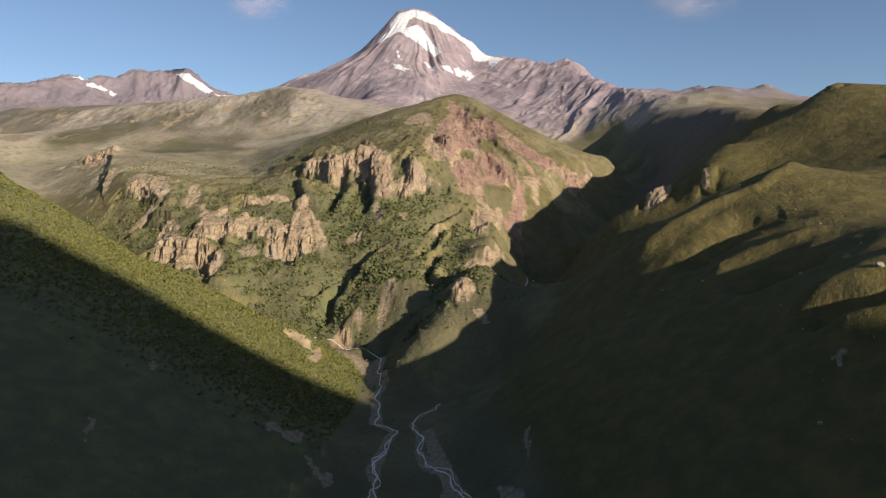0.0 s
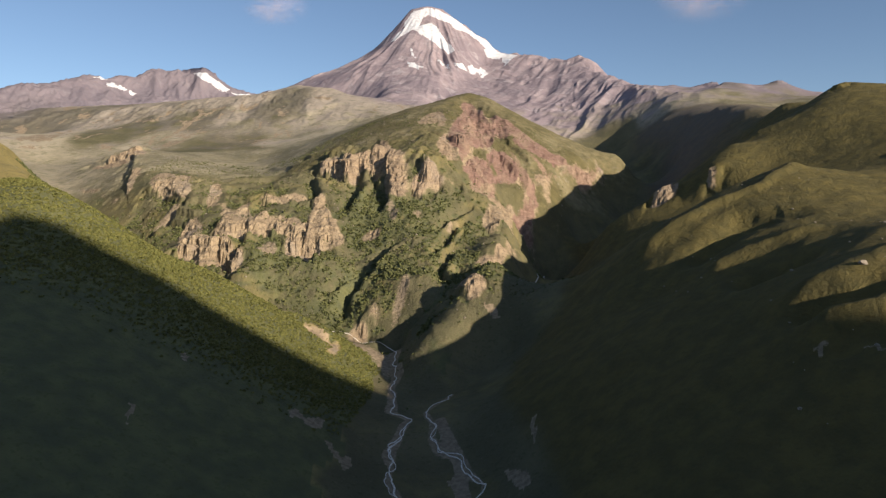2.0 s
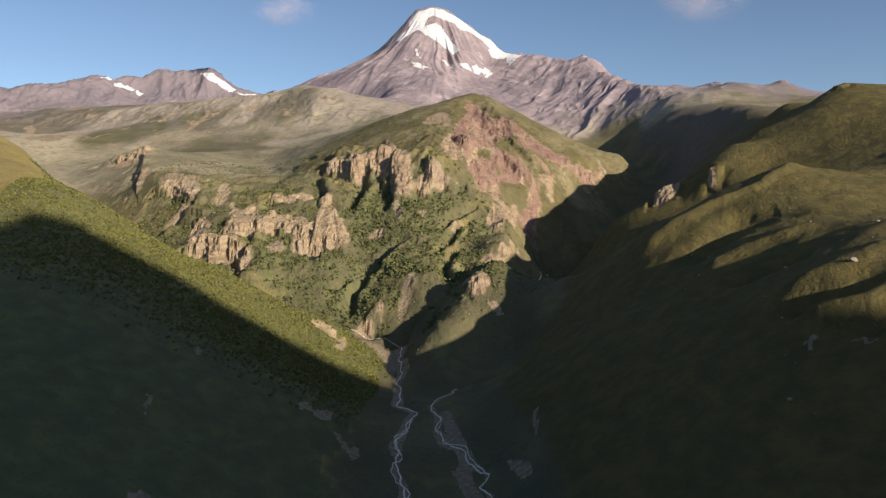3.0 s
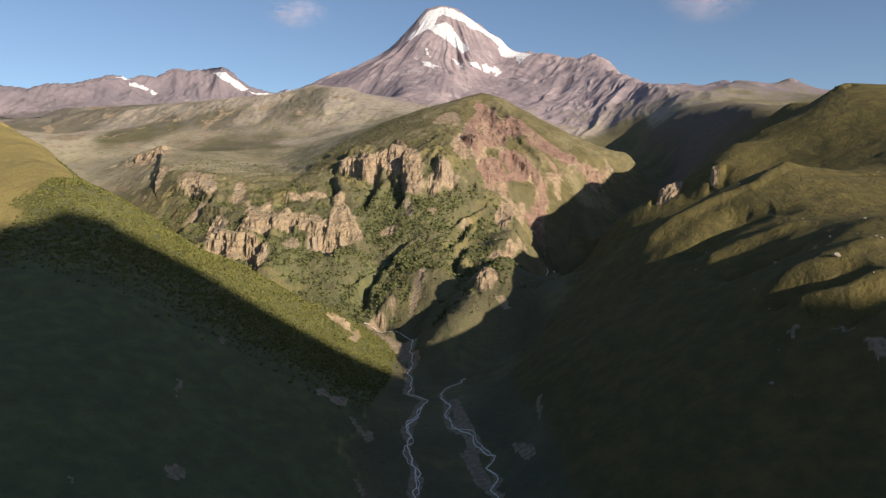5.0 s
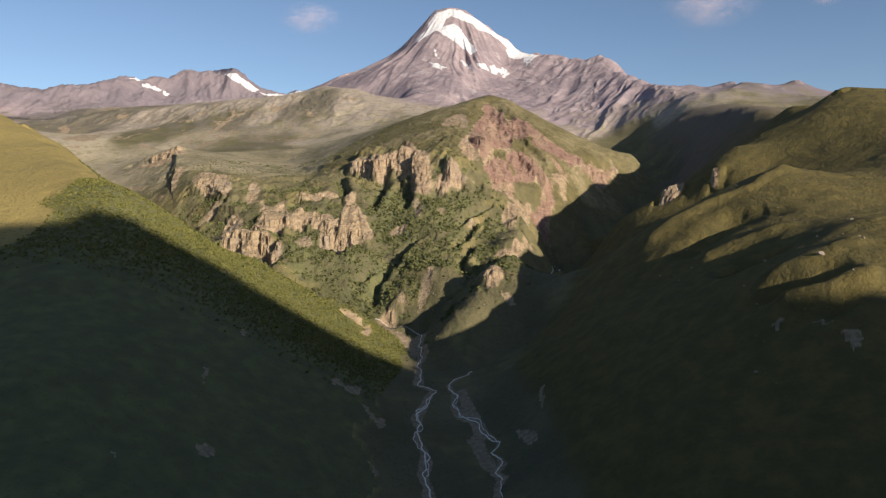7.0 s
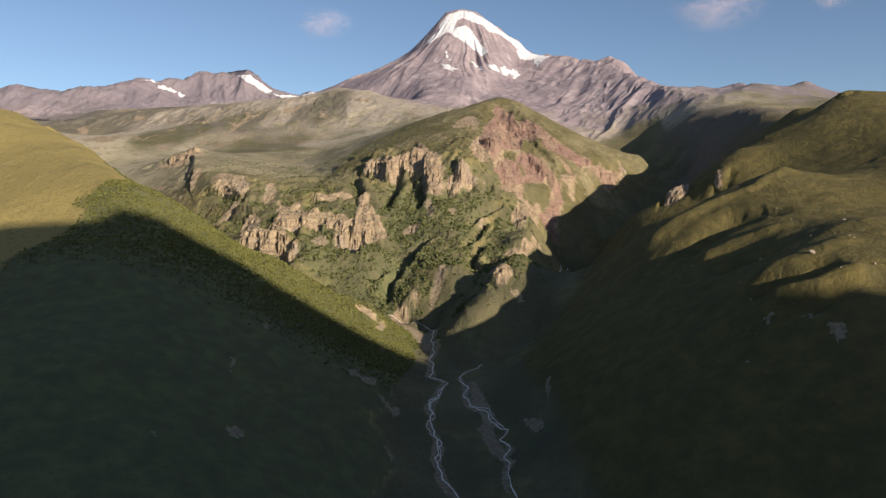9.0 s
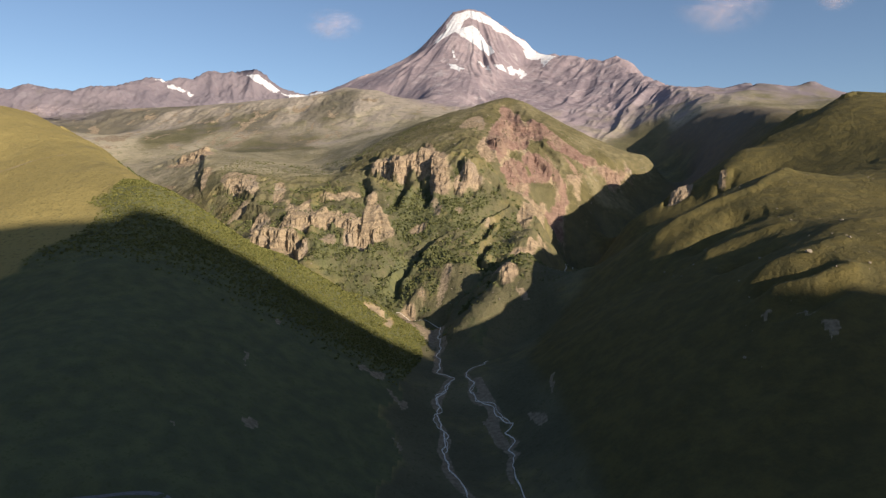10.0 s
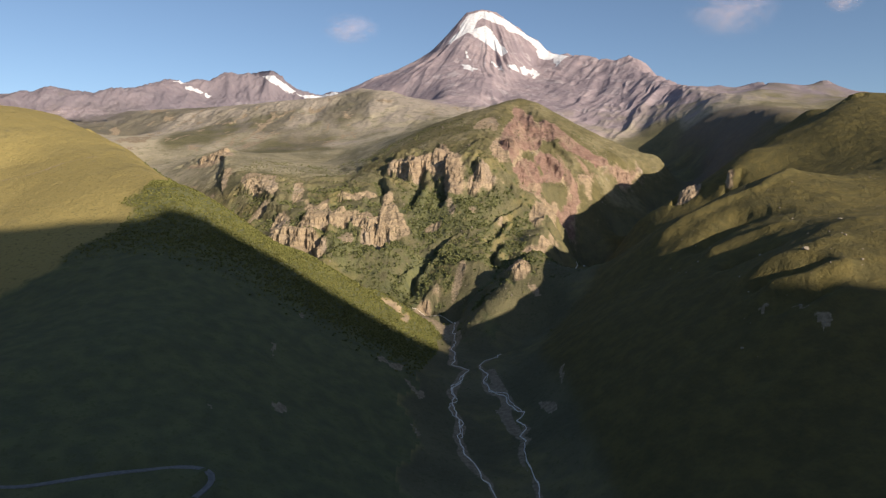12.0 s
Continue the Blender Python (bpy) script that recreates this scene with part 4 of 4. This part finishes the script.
def net_part(name, mask, parent=None, rounded=True):
    faces = QUADS[mask]
    used, inverse = np.unique(faces, return_inverse=True)
    me = bpy.data.meshes.new(name)
    me.vertices.add(len(used))
    me.vertices.foreach_set("co", POINTS[used].astype(np.float32).ravel())
    me.loops.add(len(faces) * 4)
    me.loops.foreach_set("vertex_index", inverse.astype(np.int32).ravel()[::1])
    me.polygons.add(len(faces))
    me.polygons.foreach_set("loop_start", np.arange(0, len(faces) * 4, 4, dtype=np.int32))
    me.polygons.foreach_set("use_smooth", np.full(len(faces), rounded))
    for key, field in COVER.items():
        a = me.attributes.new(key, "FLOAT", "POINT")
        a.data.foreach_set("value", field.ravel()[used].astype(np.float32))
    me.update(calc_edges=True)
    me.flip_normals()
    me.materials.append(LAND_MAT)
    ob = new(name, me)
    if parent is not None:
        ob.parent = parent
    return ob


face_owner = OWN.ravel()[QUADS[:, 0]]
face_snow = snow.ravel()[QUADS].mean(1) > 0.5
face_rock = rock_w.ravel()[QUADS].mean(1) > 0.5
HILLS = {
    "left_hill": ("wooded_hill", "grassy hill with a flank of dense green scrub", "hill"),
    "right_hill": ("pasture_hill", "yellow-green pasture hill strewn with pale boulders", "hill"),
    "right_ridge": ("grassy_ridge", "high grassy ridge with a few tan crags", "ridge"),
    "red_hill": ("scarp_hill", "green hill with a bare red rock scarp", "hill"),
    "plateau": ("cliff_terrace", "grassy terrace broken by tan rock cliffs", "cliff"),
    "moraine_hill": ("moraine_hill", "bare grey-brown hill of old moraine", "hill"),
    "snow_mountain": ("snow_mountain", "great purple-grey rock peak capped with snow", "mountain"),
    "west_range": ("rock_range", "far grey rock range with snow streaks", "mountain"),
    "east_range": ("bare_range", "far brown bare twin-topped range", "mountain"),
}
tagged(net_part("ground", np.isin(face_owner, [REGIONS.index("valley"), REGIONS.index("shade_mountain")])), "valley ground of grass and gravel between the hills", "ground", "", "structure")
def pieces_of(mask, least=60):
    """The connected pieces of a set of faces, the small ones left out."""
    grid = mask.reshape(rows_n - 1, cols_n)
    rr, cc = np.where(grid)
    if not len(rr):
        return []
    r0, r1, c0, c1 = rr.min(), rr.max() + 1, cc.min(), cc.max() + 1
    sub = grid[r0:r1, c0:c1]
    label = np.where(sub, np.arange(1, sub.size + 1).reshape(sub.shape), 0)
    for _ in range(600):
        before = label
        p = np.pad(label, 1)
        label = np.where(sub, np.maximum.reduce([p[1:-1, 1:-1], p[:-2, 1:-1], p[2:, 1:-1], p[1:-1, :-2], p[1:-1, 2:]]), 0)
        if (label == before).all():
            break
    out = []
    for value, count in zip(*np.unique(label[label > 0], return_counts=True)):
        if count >= least:
            full = np.zeros(grid.shape, bool)
            full[r0:r1, c0:c1] = label == value
            out.append(full.ravel())
    return out


face_crag = CRAG.ravel()[QUADS[:, 0]]
for region, (name, label, category) in HILLS.items():
    mine = face_owner == REGIONS.index(region)
    holder = tagged(new(name), label, category)
    if region in ("snow_mountain", "west_range"):
        net_part("slope", mine & ~face_snow, holder)
        tagged(net_part("snow_cap", mine & face_snow, holder), "white summit snow" if region == "snow_mountain" else "patches of old snow", "", "", "" if region == "snow_mountain" else "stuff")
    elif region in ("red_hill", "plateau", "right_ridge", "right_hill"):
        net_part("slope", mine & ~face_rock, holder)
        bare_rock = mine & face_rock
        for number in np.unique(face_crag[bare_rock]):
            piece = bare_rock & (face_crag == number)
            for one in pieces_of(piece) if number else ():
                net_part("cliff_face", one, holder, False)
                bare_rock = bare_rock & ~one
        if bare_rock.any():
            tagged(net_part("outcrop", bare_rock, holder, False), "small weathered rock outcrops", "", "", "stuff")
    else:
        net_part("slope", mine, holder)


# ---- where the ground lies ----
def on_net(field, x, y):
    r, a = np.hypot(x - CENTRE[0], y - CENTRE[1]), np.arctan2(x - CENTRE[0], y - CENTRE[1])
    i = np.interp(r, rings, np.arange(len(rings)))
    j = np.interp(a, fan, np.arange(len(fan)))
    i0, j0 = np.minimum(i.astype(int), len(rings) - 2), np.minimum(j.astype(int), len(fan) - 2)
    fi, fj = i - i0, j - j0
    return (field[i0, j0] * (1 - fi) * (1 - fj) + field[i0 + 1, j0] * fi * (1 - fj) + field[i0, j0 + 1] * (1 - fi) * fj + field[i0 + 1, j0 + 1] * fi * fj)


def ground_at(x, y):
    return float(on_net(GZ, np.array([x], float), np.array([y], float))[0])


def mesh_from(name, points, faces, mat, smooth_faces=False):
    me = bpy.data.meshes.new(name)
    me.from_pydata([tuple(p) for p in points], [], [tuple(f) for f in faces])
    me.materials.append(mat)
    if smooth_faces:
        me.polygons.foreach_set("use_smooth", np.ones(len(me.polygons), bool))
    me.update()
    return me


# ---- streams, gravel and the road ----
def water_material():
    g = Graph("stream_water")
    foam = g.noise(2.2, 5, 0.7)
    g.l.new(g.mix(g.ramp(foam, 0.35, 0.62), (0.50, 0.47, 0.41), (0.88, 0.83, 0.74)), g.bsdf.inputs["Base Color"])
    g.bsdf.inputs["Roughness"].default_value = 0.6
    g.bsdf.inputs["Specular IOR Level"].default_value = 0.2
    g.l.new(g.bump(foam, 0.4, 0.8), g.bsdf.inputs["Normal"])
    return g.m


def road_material():
    g = Graph("road_surface")
    g.l.new(g.mix(g.ramp(g.noise(3.0, 5), 0.35, 0.65), (0.145, 0.14, 0.132), (0.205, 0.195, 0.18)), g.bsdf.inputs["Base Color"])
    g.bsdf.inputs["Roughness"].default_value = 0.8
    g.l.new(g.bump(g.noise(0.6, 3), 0.05), g.bsdf.inputs["Normal"])
    return g.m


def winding(points, seed, swing, step=4.0):
    """A line that wanders to either side of the given one."""
    pts = np.array(sampled(np.array(points, float), step))[:, :2]
    run = np.arange(len(pts)) * step
    tang = np.gradient(pts, axis=0)
    tang /= np.hypot(*tang.T)[:, None]
    off = swing * (value_noise(run / 19.0, run * 0 + seed, seed) + 0.6 * value_noise(run / 8.0, run * 0 + seed, seed + 3))
    return pts + np.stack([-tang[:, 1], tang[:, 0]], 1) * off[:, None]


def ribbon(name, pts, width, rise, mat, seed=0, heights=None, thick=0.5):
    """A band with a top and two sides that follows the ground."""
    tang = np.gradient(pts, axis=0)
    tang /= np.hypot(*tang.T)[:, None] + 1e-9
    side = np.stack([-tang[:, 1], tang[:, 0]], 1)
    wide = width * (1 + 0.35 * value_noise(np.arange(len(pts)) / 2.7, np.zeros(len(pts)) + seed, seed + 9))[:, None] / 2
    a, b = pts + side * wide, pts - side * wide
    if heights is None:
        mid = on_net(GZ, *pts.T)
        za, zb = np.maximum(on_net(GZ, *a.T), mid - 0.4) + rise, np.maximum(on_net(GZ, *b.T), mid - 0.4) + rise
    else:
        za = zb = heights + rise
    n = len(pts)
    co = np.concatenate([np.column_stack([a, za]), np.column_stack([b, zb]), np.column_stack([a, za - thick]), np.column_stack([b, zb - thick])])
    faces = []
    for k in range(n - 1):
        faces += [(k, n + k, n + k + 1, k + 1), (2 * n + k, k, k + 1, 2 * n + k + 1), (n + k, 3 * n + k, 3 * n + k + 1, n + k + 1)]
    return new(name, mesh_from(name, co, faces, mat))


WATER = water_material()
for points, seed, swing, wide, label in (
        (LEFT_STREAM, 3, 3.4, 1.25, "pale braided mountain stream over grey gravel"),
        (RIGHT_STREAM, 8, 3.2, 1.1, "narrow white mountain stream beside a gravel bar"),
        ([(118, 1090), (155, 1290), (200, 1500)], 5, 4.0, 2.0, "thin white torrent deep in the shaded gorge"),
        (SIDE_STREAM[:3], 6, 3.0, 0.9, "small rill crossing a pale gravel fan")):
    tagged(ribbon("water", winding(points, seed, swing), wide, 0.55, WATER, seed), label, "stream", "", "structure")
tagged(ribbon("water", winding(LEFT_STREAM[7:15], 21, 5.0), 0.8, 0.5, WATER, 2), "thin side channel of the braided stream", "stream", "", "structure")
tagged(ribbon("water", winding(RIGHT_STREAM[3:9], 29, 4.0), 0.6, 0.5, WATER, 4), "thin side channel beside the gravel bar", "stream", "", "structure")
road_pts = np.array(sampled(np.array(ROAD, float), 5.0))
for _ in range(4):
    road_pts[1:-1] = (road_pts[:-2] + 2 * road_pts[1:-1] + road_pts[2:]) / 4
tagged(ribbon("road", road_pts[:, :2], 5.6, 0.5, road_material(), 1, road_pts[:, 2], 1.2), "grey hairpin mountain road on the wooded slope", "road", "", "structure")


# ---- scrub and small trees ----
def leaf_material(name, dark, light):
    g = Graph(name)
    tone = g.attr("tone")
    colour = g.mix(tone, dark, light)
    colour = g.mix(g.ramp(g.noise(1.2, 3), 0.4, 0.7, 0, 0.5), colour, tuple(0.8 * c for c in dark))
    g.l.new(colour, g.bsdf.inputs["Base Color"])
    g.bsdf.inputs["Roughness"].default_value = 0.8
    g.bsdf.inputs["Specular IOR Level"].default_value = 0.1
    return g.m


def clumps(name, xy, radius, tall, mat, rng, leaves=11):
    """Many small bushes, each a loose shell of leaf sprays round short stems."""
    n = len(xy)
    base = np.column_stack([xy, on_net(GZ, *xy.T)])
    d = rng.normal(size=(n, leaves, 3))
    d /= np.linalg.norm(d, axis=2, keepdims=True)
    d[..., 2] = np.abs(d[..., 2]) * 1.1 - 0.15
    spot = base[:, None, :] + d * np.stack([radius, radius, radius * tall], -1)[:, None, :] * rng.uniform(0.55, 1.0, (n, leaves, 1))
    spot[..., 2] += (radius * tall * 0.25)[:, None]
    u = rng.normal(size=(n, leaves, 3)) * 0.6 + np.cross(d, [0.3, 0.2, 1.0])
    u /= np.linalg.norm(u, axis=2, keepdims=True)
    v = np.cross(d + 0.35 * rng.normal(size=d.shape), u)
    v /= np.linalg.norm(v, axis=2, keepdims=True)
    size = (radius[:, None, None] * rng.uniform(0.42, 0.72, (n, leaves, 1)))
    bulge = d * size * 0.35
    quad = np.stack([spot - u * size - bulge, spot - v * size * 0.9 - bulge * 0.2, spot + u * size - bulge, spot + v * size * 0.9 + bulge * 0.4], 2).reshape(-1, 3)
    me = bpy.data.meshes.new(name)
    me.vertices.add(len(quad))
    me.vertices.foreach_set("co", quad.astype(np.float32).ravel())
    m = n * leaves
    me.loops.add(m * 4)
    me.loops.foreach_set("vertex_index", np.arange(m * 4, dtype=np.int32))
    me.polygons.add(m)
    me.polygons.foreach_set("loop_start", np.arange(0, m * 4, 4, dtype=np.int32))
    tone = np.clip(rng.uniform(0, 1, n)[:, None] + rng.normal(0, 0.15, (n, leaves)), 0, 1)
    a = me.attributes.new("tone", "FLOAT", "POINT")
    a.data.foreach_set("value", np.repeat(tone.ravel(), 4).astype(np.float32))
    me.update(calc_edges=True)
    me.materials.append(mat)
    return new(name, me)


rng = np.random.default_rng(7)


def scatter(count, x0, x1, y0, y1, weight):
    """Random places, kept by a weight that is looked up on the net."""
    x, y = rng.uniform(x0, x1, count), rng.uniform(y0, y1, count)
    keep = rng.uniform(0, 1, count) < on_net(weight, x, y)
    return np.column_stack([x[keep], y[keep]])


SCRUB = leaf_material("scrub_leaves", (0.124, 0.130, 0.042), (0.198, 0.192, 0.062))
WOOD = leaf_material("birch_leaves", (0.100, 0.114, 0.046), (0.192, 0.194, 0.080))
open_wood = forest * (1 - smooth(0.3, 0.6, gravel)) * smooth(6, 9, near_line(ROAD, GX, GY)[0])
xy = scatter(56000, -640, -20, 500, 930, open_wood * flank * (0.55 + 0.6 * np.clip(patch + 0.4, 0, 1)) * smooth(560, 740, GY))
tagged(clumps("scrub", xy, rng.uniform(0.8, 2.3, len(xy)), rng.uniform(0.6, 1.0, len(xy)), SCRUB, rng, 9), "dense green scrub on the hill's flank", "scrub", "", "stuff")
xy = scatter(42000, -760, 200, 930, 1560, open_wood * (1 - smooth(0.9, 1.4, STEEP)) * 0.6)
tagged(clumps("woodland", xy, rng.uniform(1.3, 3.0, len(xy)), rng.uniform(0.9, 1.5, len(xy)), WOOD, rng), "small dark green trees among the cliffs", "trees", "", "stuff")
thin = np.clip(smooth(0.1, 0.5, fbm(GX, GY, 45, 3, 97)), 0, 1) * smooth(1.1, 0.6, STEEP) * (is_region["red_hill"] | is_region["plateau"] | is_region["valley"]) * (1 - gravel)
xy = scatter(34000, -760, 300, 640, 1900, np.clip(thin * 0.7 + 0.2 * (is_region['red_hill'] | is_region['plateau']) * (1 - rock_w), 0, 1))
tagged(clumps("bushes", xy, rng.uniform(0.8, 1.9, len(xy)), rng.uniform(0.8, 1.2, len(xy)), WOOD, rng, 8), "scattered low bushes on rocky grass", "bushes", "", "stuff")


def rubble(name, xy, size, mat):
    """Angular stones strewn on the ground."""
    n = len(xy)
    base = np.column_stack([xy, on_net(GZ, *xy.T)])
    shape = np.array([(1, 0, 0), (0.2, 0.9, 0.1), (-1, 0.1, 0), (-0.1, -1, 0.1), (0.1, 0.1, 0.9), (0, 0, -0.5)])
    co = base[:, None, :] + (shape[None] + rng.normal(0, 0.25, (n, 6, 3))) * size[:, None, None]
    tri = np.array([(0, 1, 4), (1, 2, 4), (2, 3, 4), (3, 0, 4), (1, 0, 5), (2, 1, 5), (3, 2, 5), (0, 3, 5)])
    me = bpy.data.meshes.new(name)
    me.vertices.add(n * 6)
    me.vertices.foreach_set("co", co.astype(np.float32).ravel())
    me.loops.add(n * 24)
    me.loops.foreach_set("vertex_index", (tri[None] + 6 * np.arange(n)[:, None, None]).astype(np.int32).ravel())
    me.polygons.add(n * 8)
    me.polygons.foreach_set("loop_start", np.arange(0, n * 24, 3, dtype=np.int32))
    me.update(calc_edges=True)
    me.materials.append(mat)
    return new(name, me)


# ---- boulders on the pasture ----
def boulder_material():
    g = Graph("pale_boulder")
    c = g.mix(g.ramp(g.noise(1.4, 5), 0.35, 0.65), (0.21, 0.175, 0.135), (0.35, 0.30, 0.235))
    g.l.new(c, g.bsdf.inputs["Base Color"])
    g.bsdf.inputs["Roughness"].default_value = 0.9
    g.l.new(g.bump(g.noise(0.7, 4), 0.25), g.bsdf.inputs["Normal"])
    return g.m


def boulder_mesh(seed, mat):
    bm = bmesh.new()
    bmesh.ops.create_icosphere(bm, subdivisions=2, radius=1.0)
    for v in bm.verts:
        k = 1 + 0.38 * noise.noise(v.co * 1.3 + Vector((seed * 5.1, 0, 0))) + 0.15 * noise.noise(v.co * 3.1 + Vector((0, seed * 3.7, 0)))
        v.co = Vector((v.co.x * k, v.co.y * k * 0.8, max(-0.45, v.co.z * k * 0.7)))
    me = bpy.data.meshes.new("boulder")
    bm.to_mesh(me)
    bm.free()
    me.materials.append(mat)
    return me


STONE = boulder_material()
stony = (is_region['red_hill'] | is_region['plateau']) * smooth(-0.1, 0.4, fbm(GX, GY, 50, 3, 99)) * 0.5
xy = scatter(16000, -900, 300, 900, 1900, stony)
tagged(rubble('rubble', xy, 0.5 + 1.7 * rng.random(len(xy)) ** 2.5, STONE), 'pale angular stones strewn over rocky grass', 'stones', '', 'stuff')
shapes = [boulder_mesh(k, STONE) for k in range(6)]


def boulder(x, y, size, k, label):
    ob = new("boulder", shapes[k % 6])
    ob.matrix_world = Matrix.LocRotScale((x, y, ground_at(x, y) + 0.16 * size), Euler((0, 0, k * 1.7)), (size, size, size))
    return tagged(ob, label, "boulder", "boulders on the pasture")


boulder(311, 494, 3.4, 0, "large pale boulder on the lit pasture")
boulder(289, 560, 2.0, 1, "pale grey boulder half sunk in grass")
places = scatter(900, 215, 620, 380, 960, is_region["right_hill"] * (0.25 + 0.5 * smooth(0.0, 0.5, patch)))
for k, (x, y) in enumerate(places[:130]):
    boulder(x, y, 0.5 + 1.5 * rng.random() ** 3, k + 2, "small pale boulder lying in short grass")


# ---- thin morning clouds ----
def cloud_material(name, cover):
    g = Graph(name)
    co = g.n.new("ShaderNodeTexCoord").outputs["Object"]
    g.where = co
    ball = g.n.new("ShaderNodeVectorMath")
    ball.operation = "LENGTH"
    g.l.new(co, ball.inputs[0])
    body = g.ramp(ball.outputs["Value"], 1.0, 0.1)
    wisps = g.ramp(g.noise(0.55, 6, 0.6, (1, 1, 1.3), 0.6), 0.38, 0.72)
    alpha = g.math("MULTIPLY", g.math("MULTIPLY", body, wisps), cover)
    g.l.new(alpha, g.bsdf.inputs["Alpha"])
    g.bsdf.inputs["Base Color"].default_value = (0.78, 0.62, 0.61, 1)
    g.bsdf.inputs["Roughness"].default_value = 1.0
    g.bsdf.inputs["Specular IOR Level"].default_value = 0.0
    return g.m


def cloud(x, y, z, sx, sy, sz, mat, label):
    """A bank of vapour: gently domed layers one behind another, thin at the rim."""
    ob = new("cloud")
    ob.matrix_world = Matrix.LocRotScale((x, y, z), None, (sx, sy, sz))
    for layer in range(5):
        depth = -0.6 + 0.3 * layer
        co = [(-1 + i / 4, depth + 0.25 * ((-1 + i / 4) ** 2 + (-1 + j / 4) ** 2), -1 + j / 4) for i in range(9) for j in range(9)]
        faces = [(i * 9 + j, i * 9 + 9 + j, i * 9 + 10 + j, i * 9 + j + 1) for i in range(8) for j in range(8)]
        new("wisp", mesh_from("wisp", co, faces, mat, True)).parent = ob
    return tagged(ob, label, "cloud")


VAPOUR = cloud_material("cloud_vapour", 0.17)
cloud(-396, 1500, 824, 85, 60, 44, VAPOUR, "small thin pinkish cloud in clear sky")
cloud(530, 1500, 846, 125, 80, 70, VAPOUR, "wispy pinkish cloud high above the ridge")
cloud(787, 1500, 862, 50, 40, 30, VAPOUR, "faint small cloud scrap in blue sky")
cloud(-2140, 2900, 812, 300, 150, 44, VAPOUR, "low bank of mist lying before the far range")
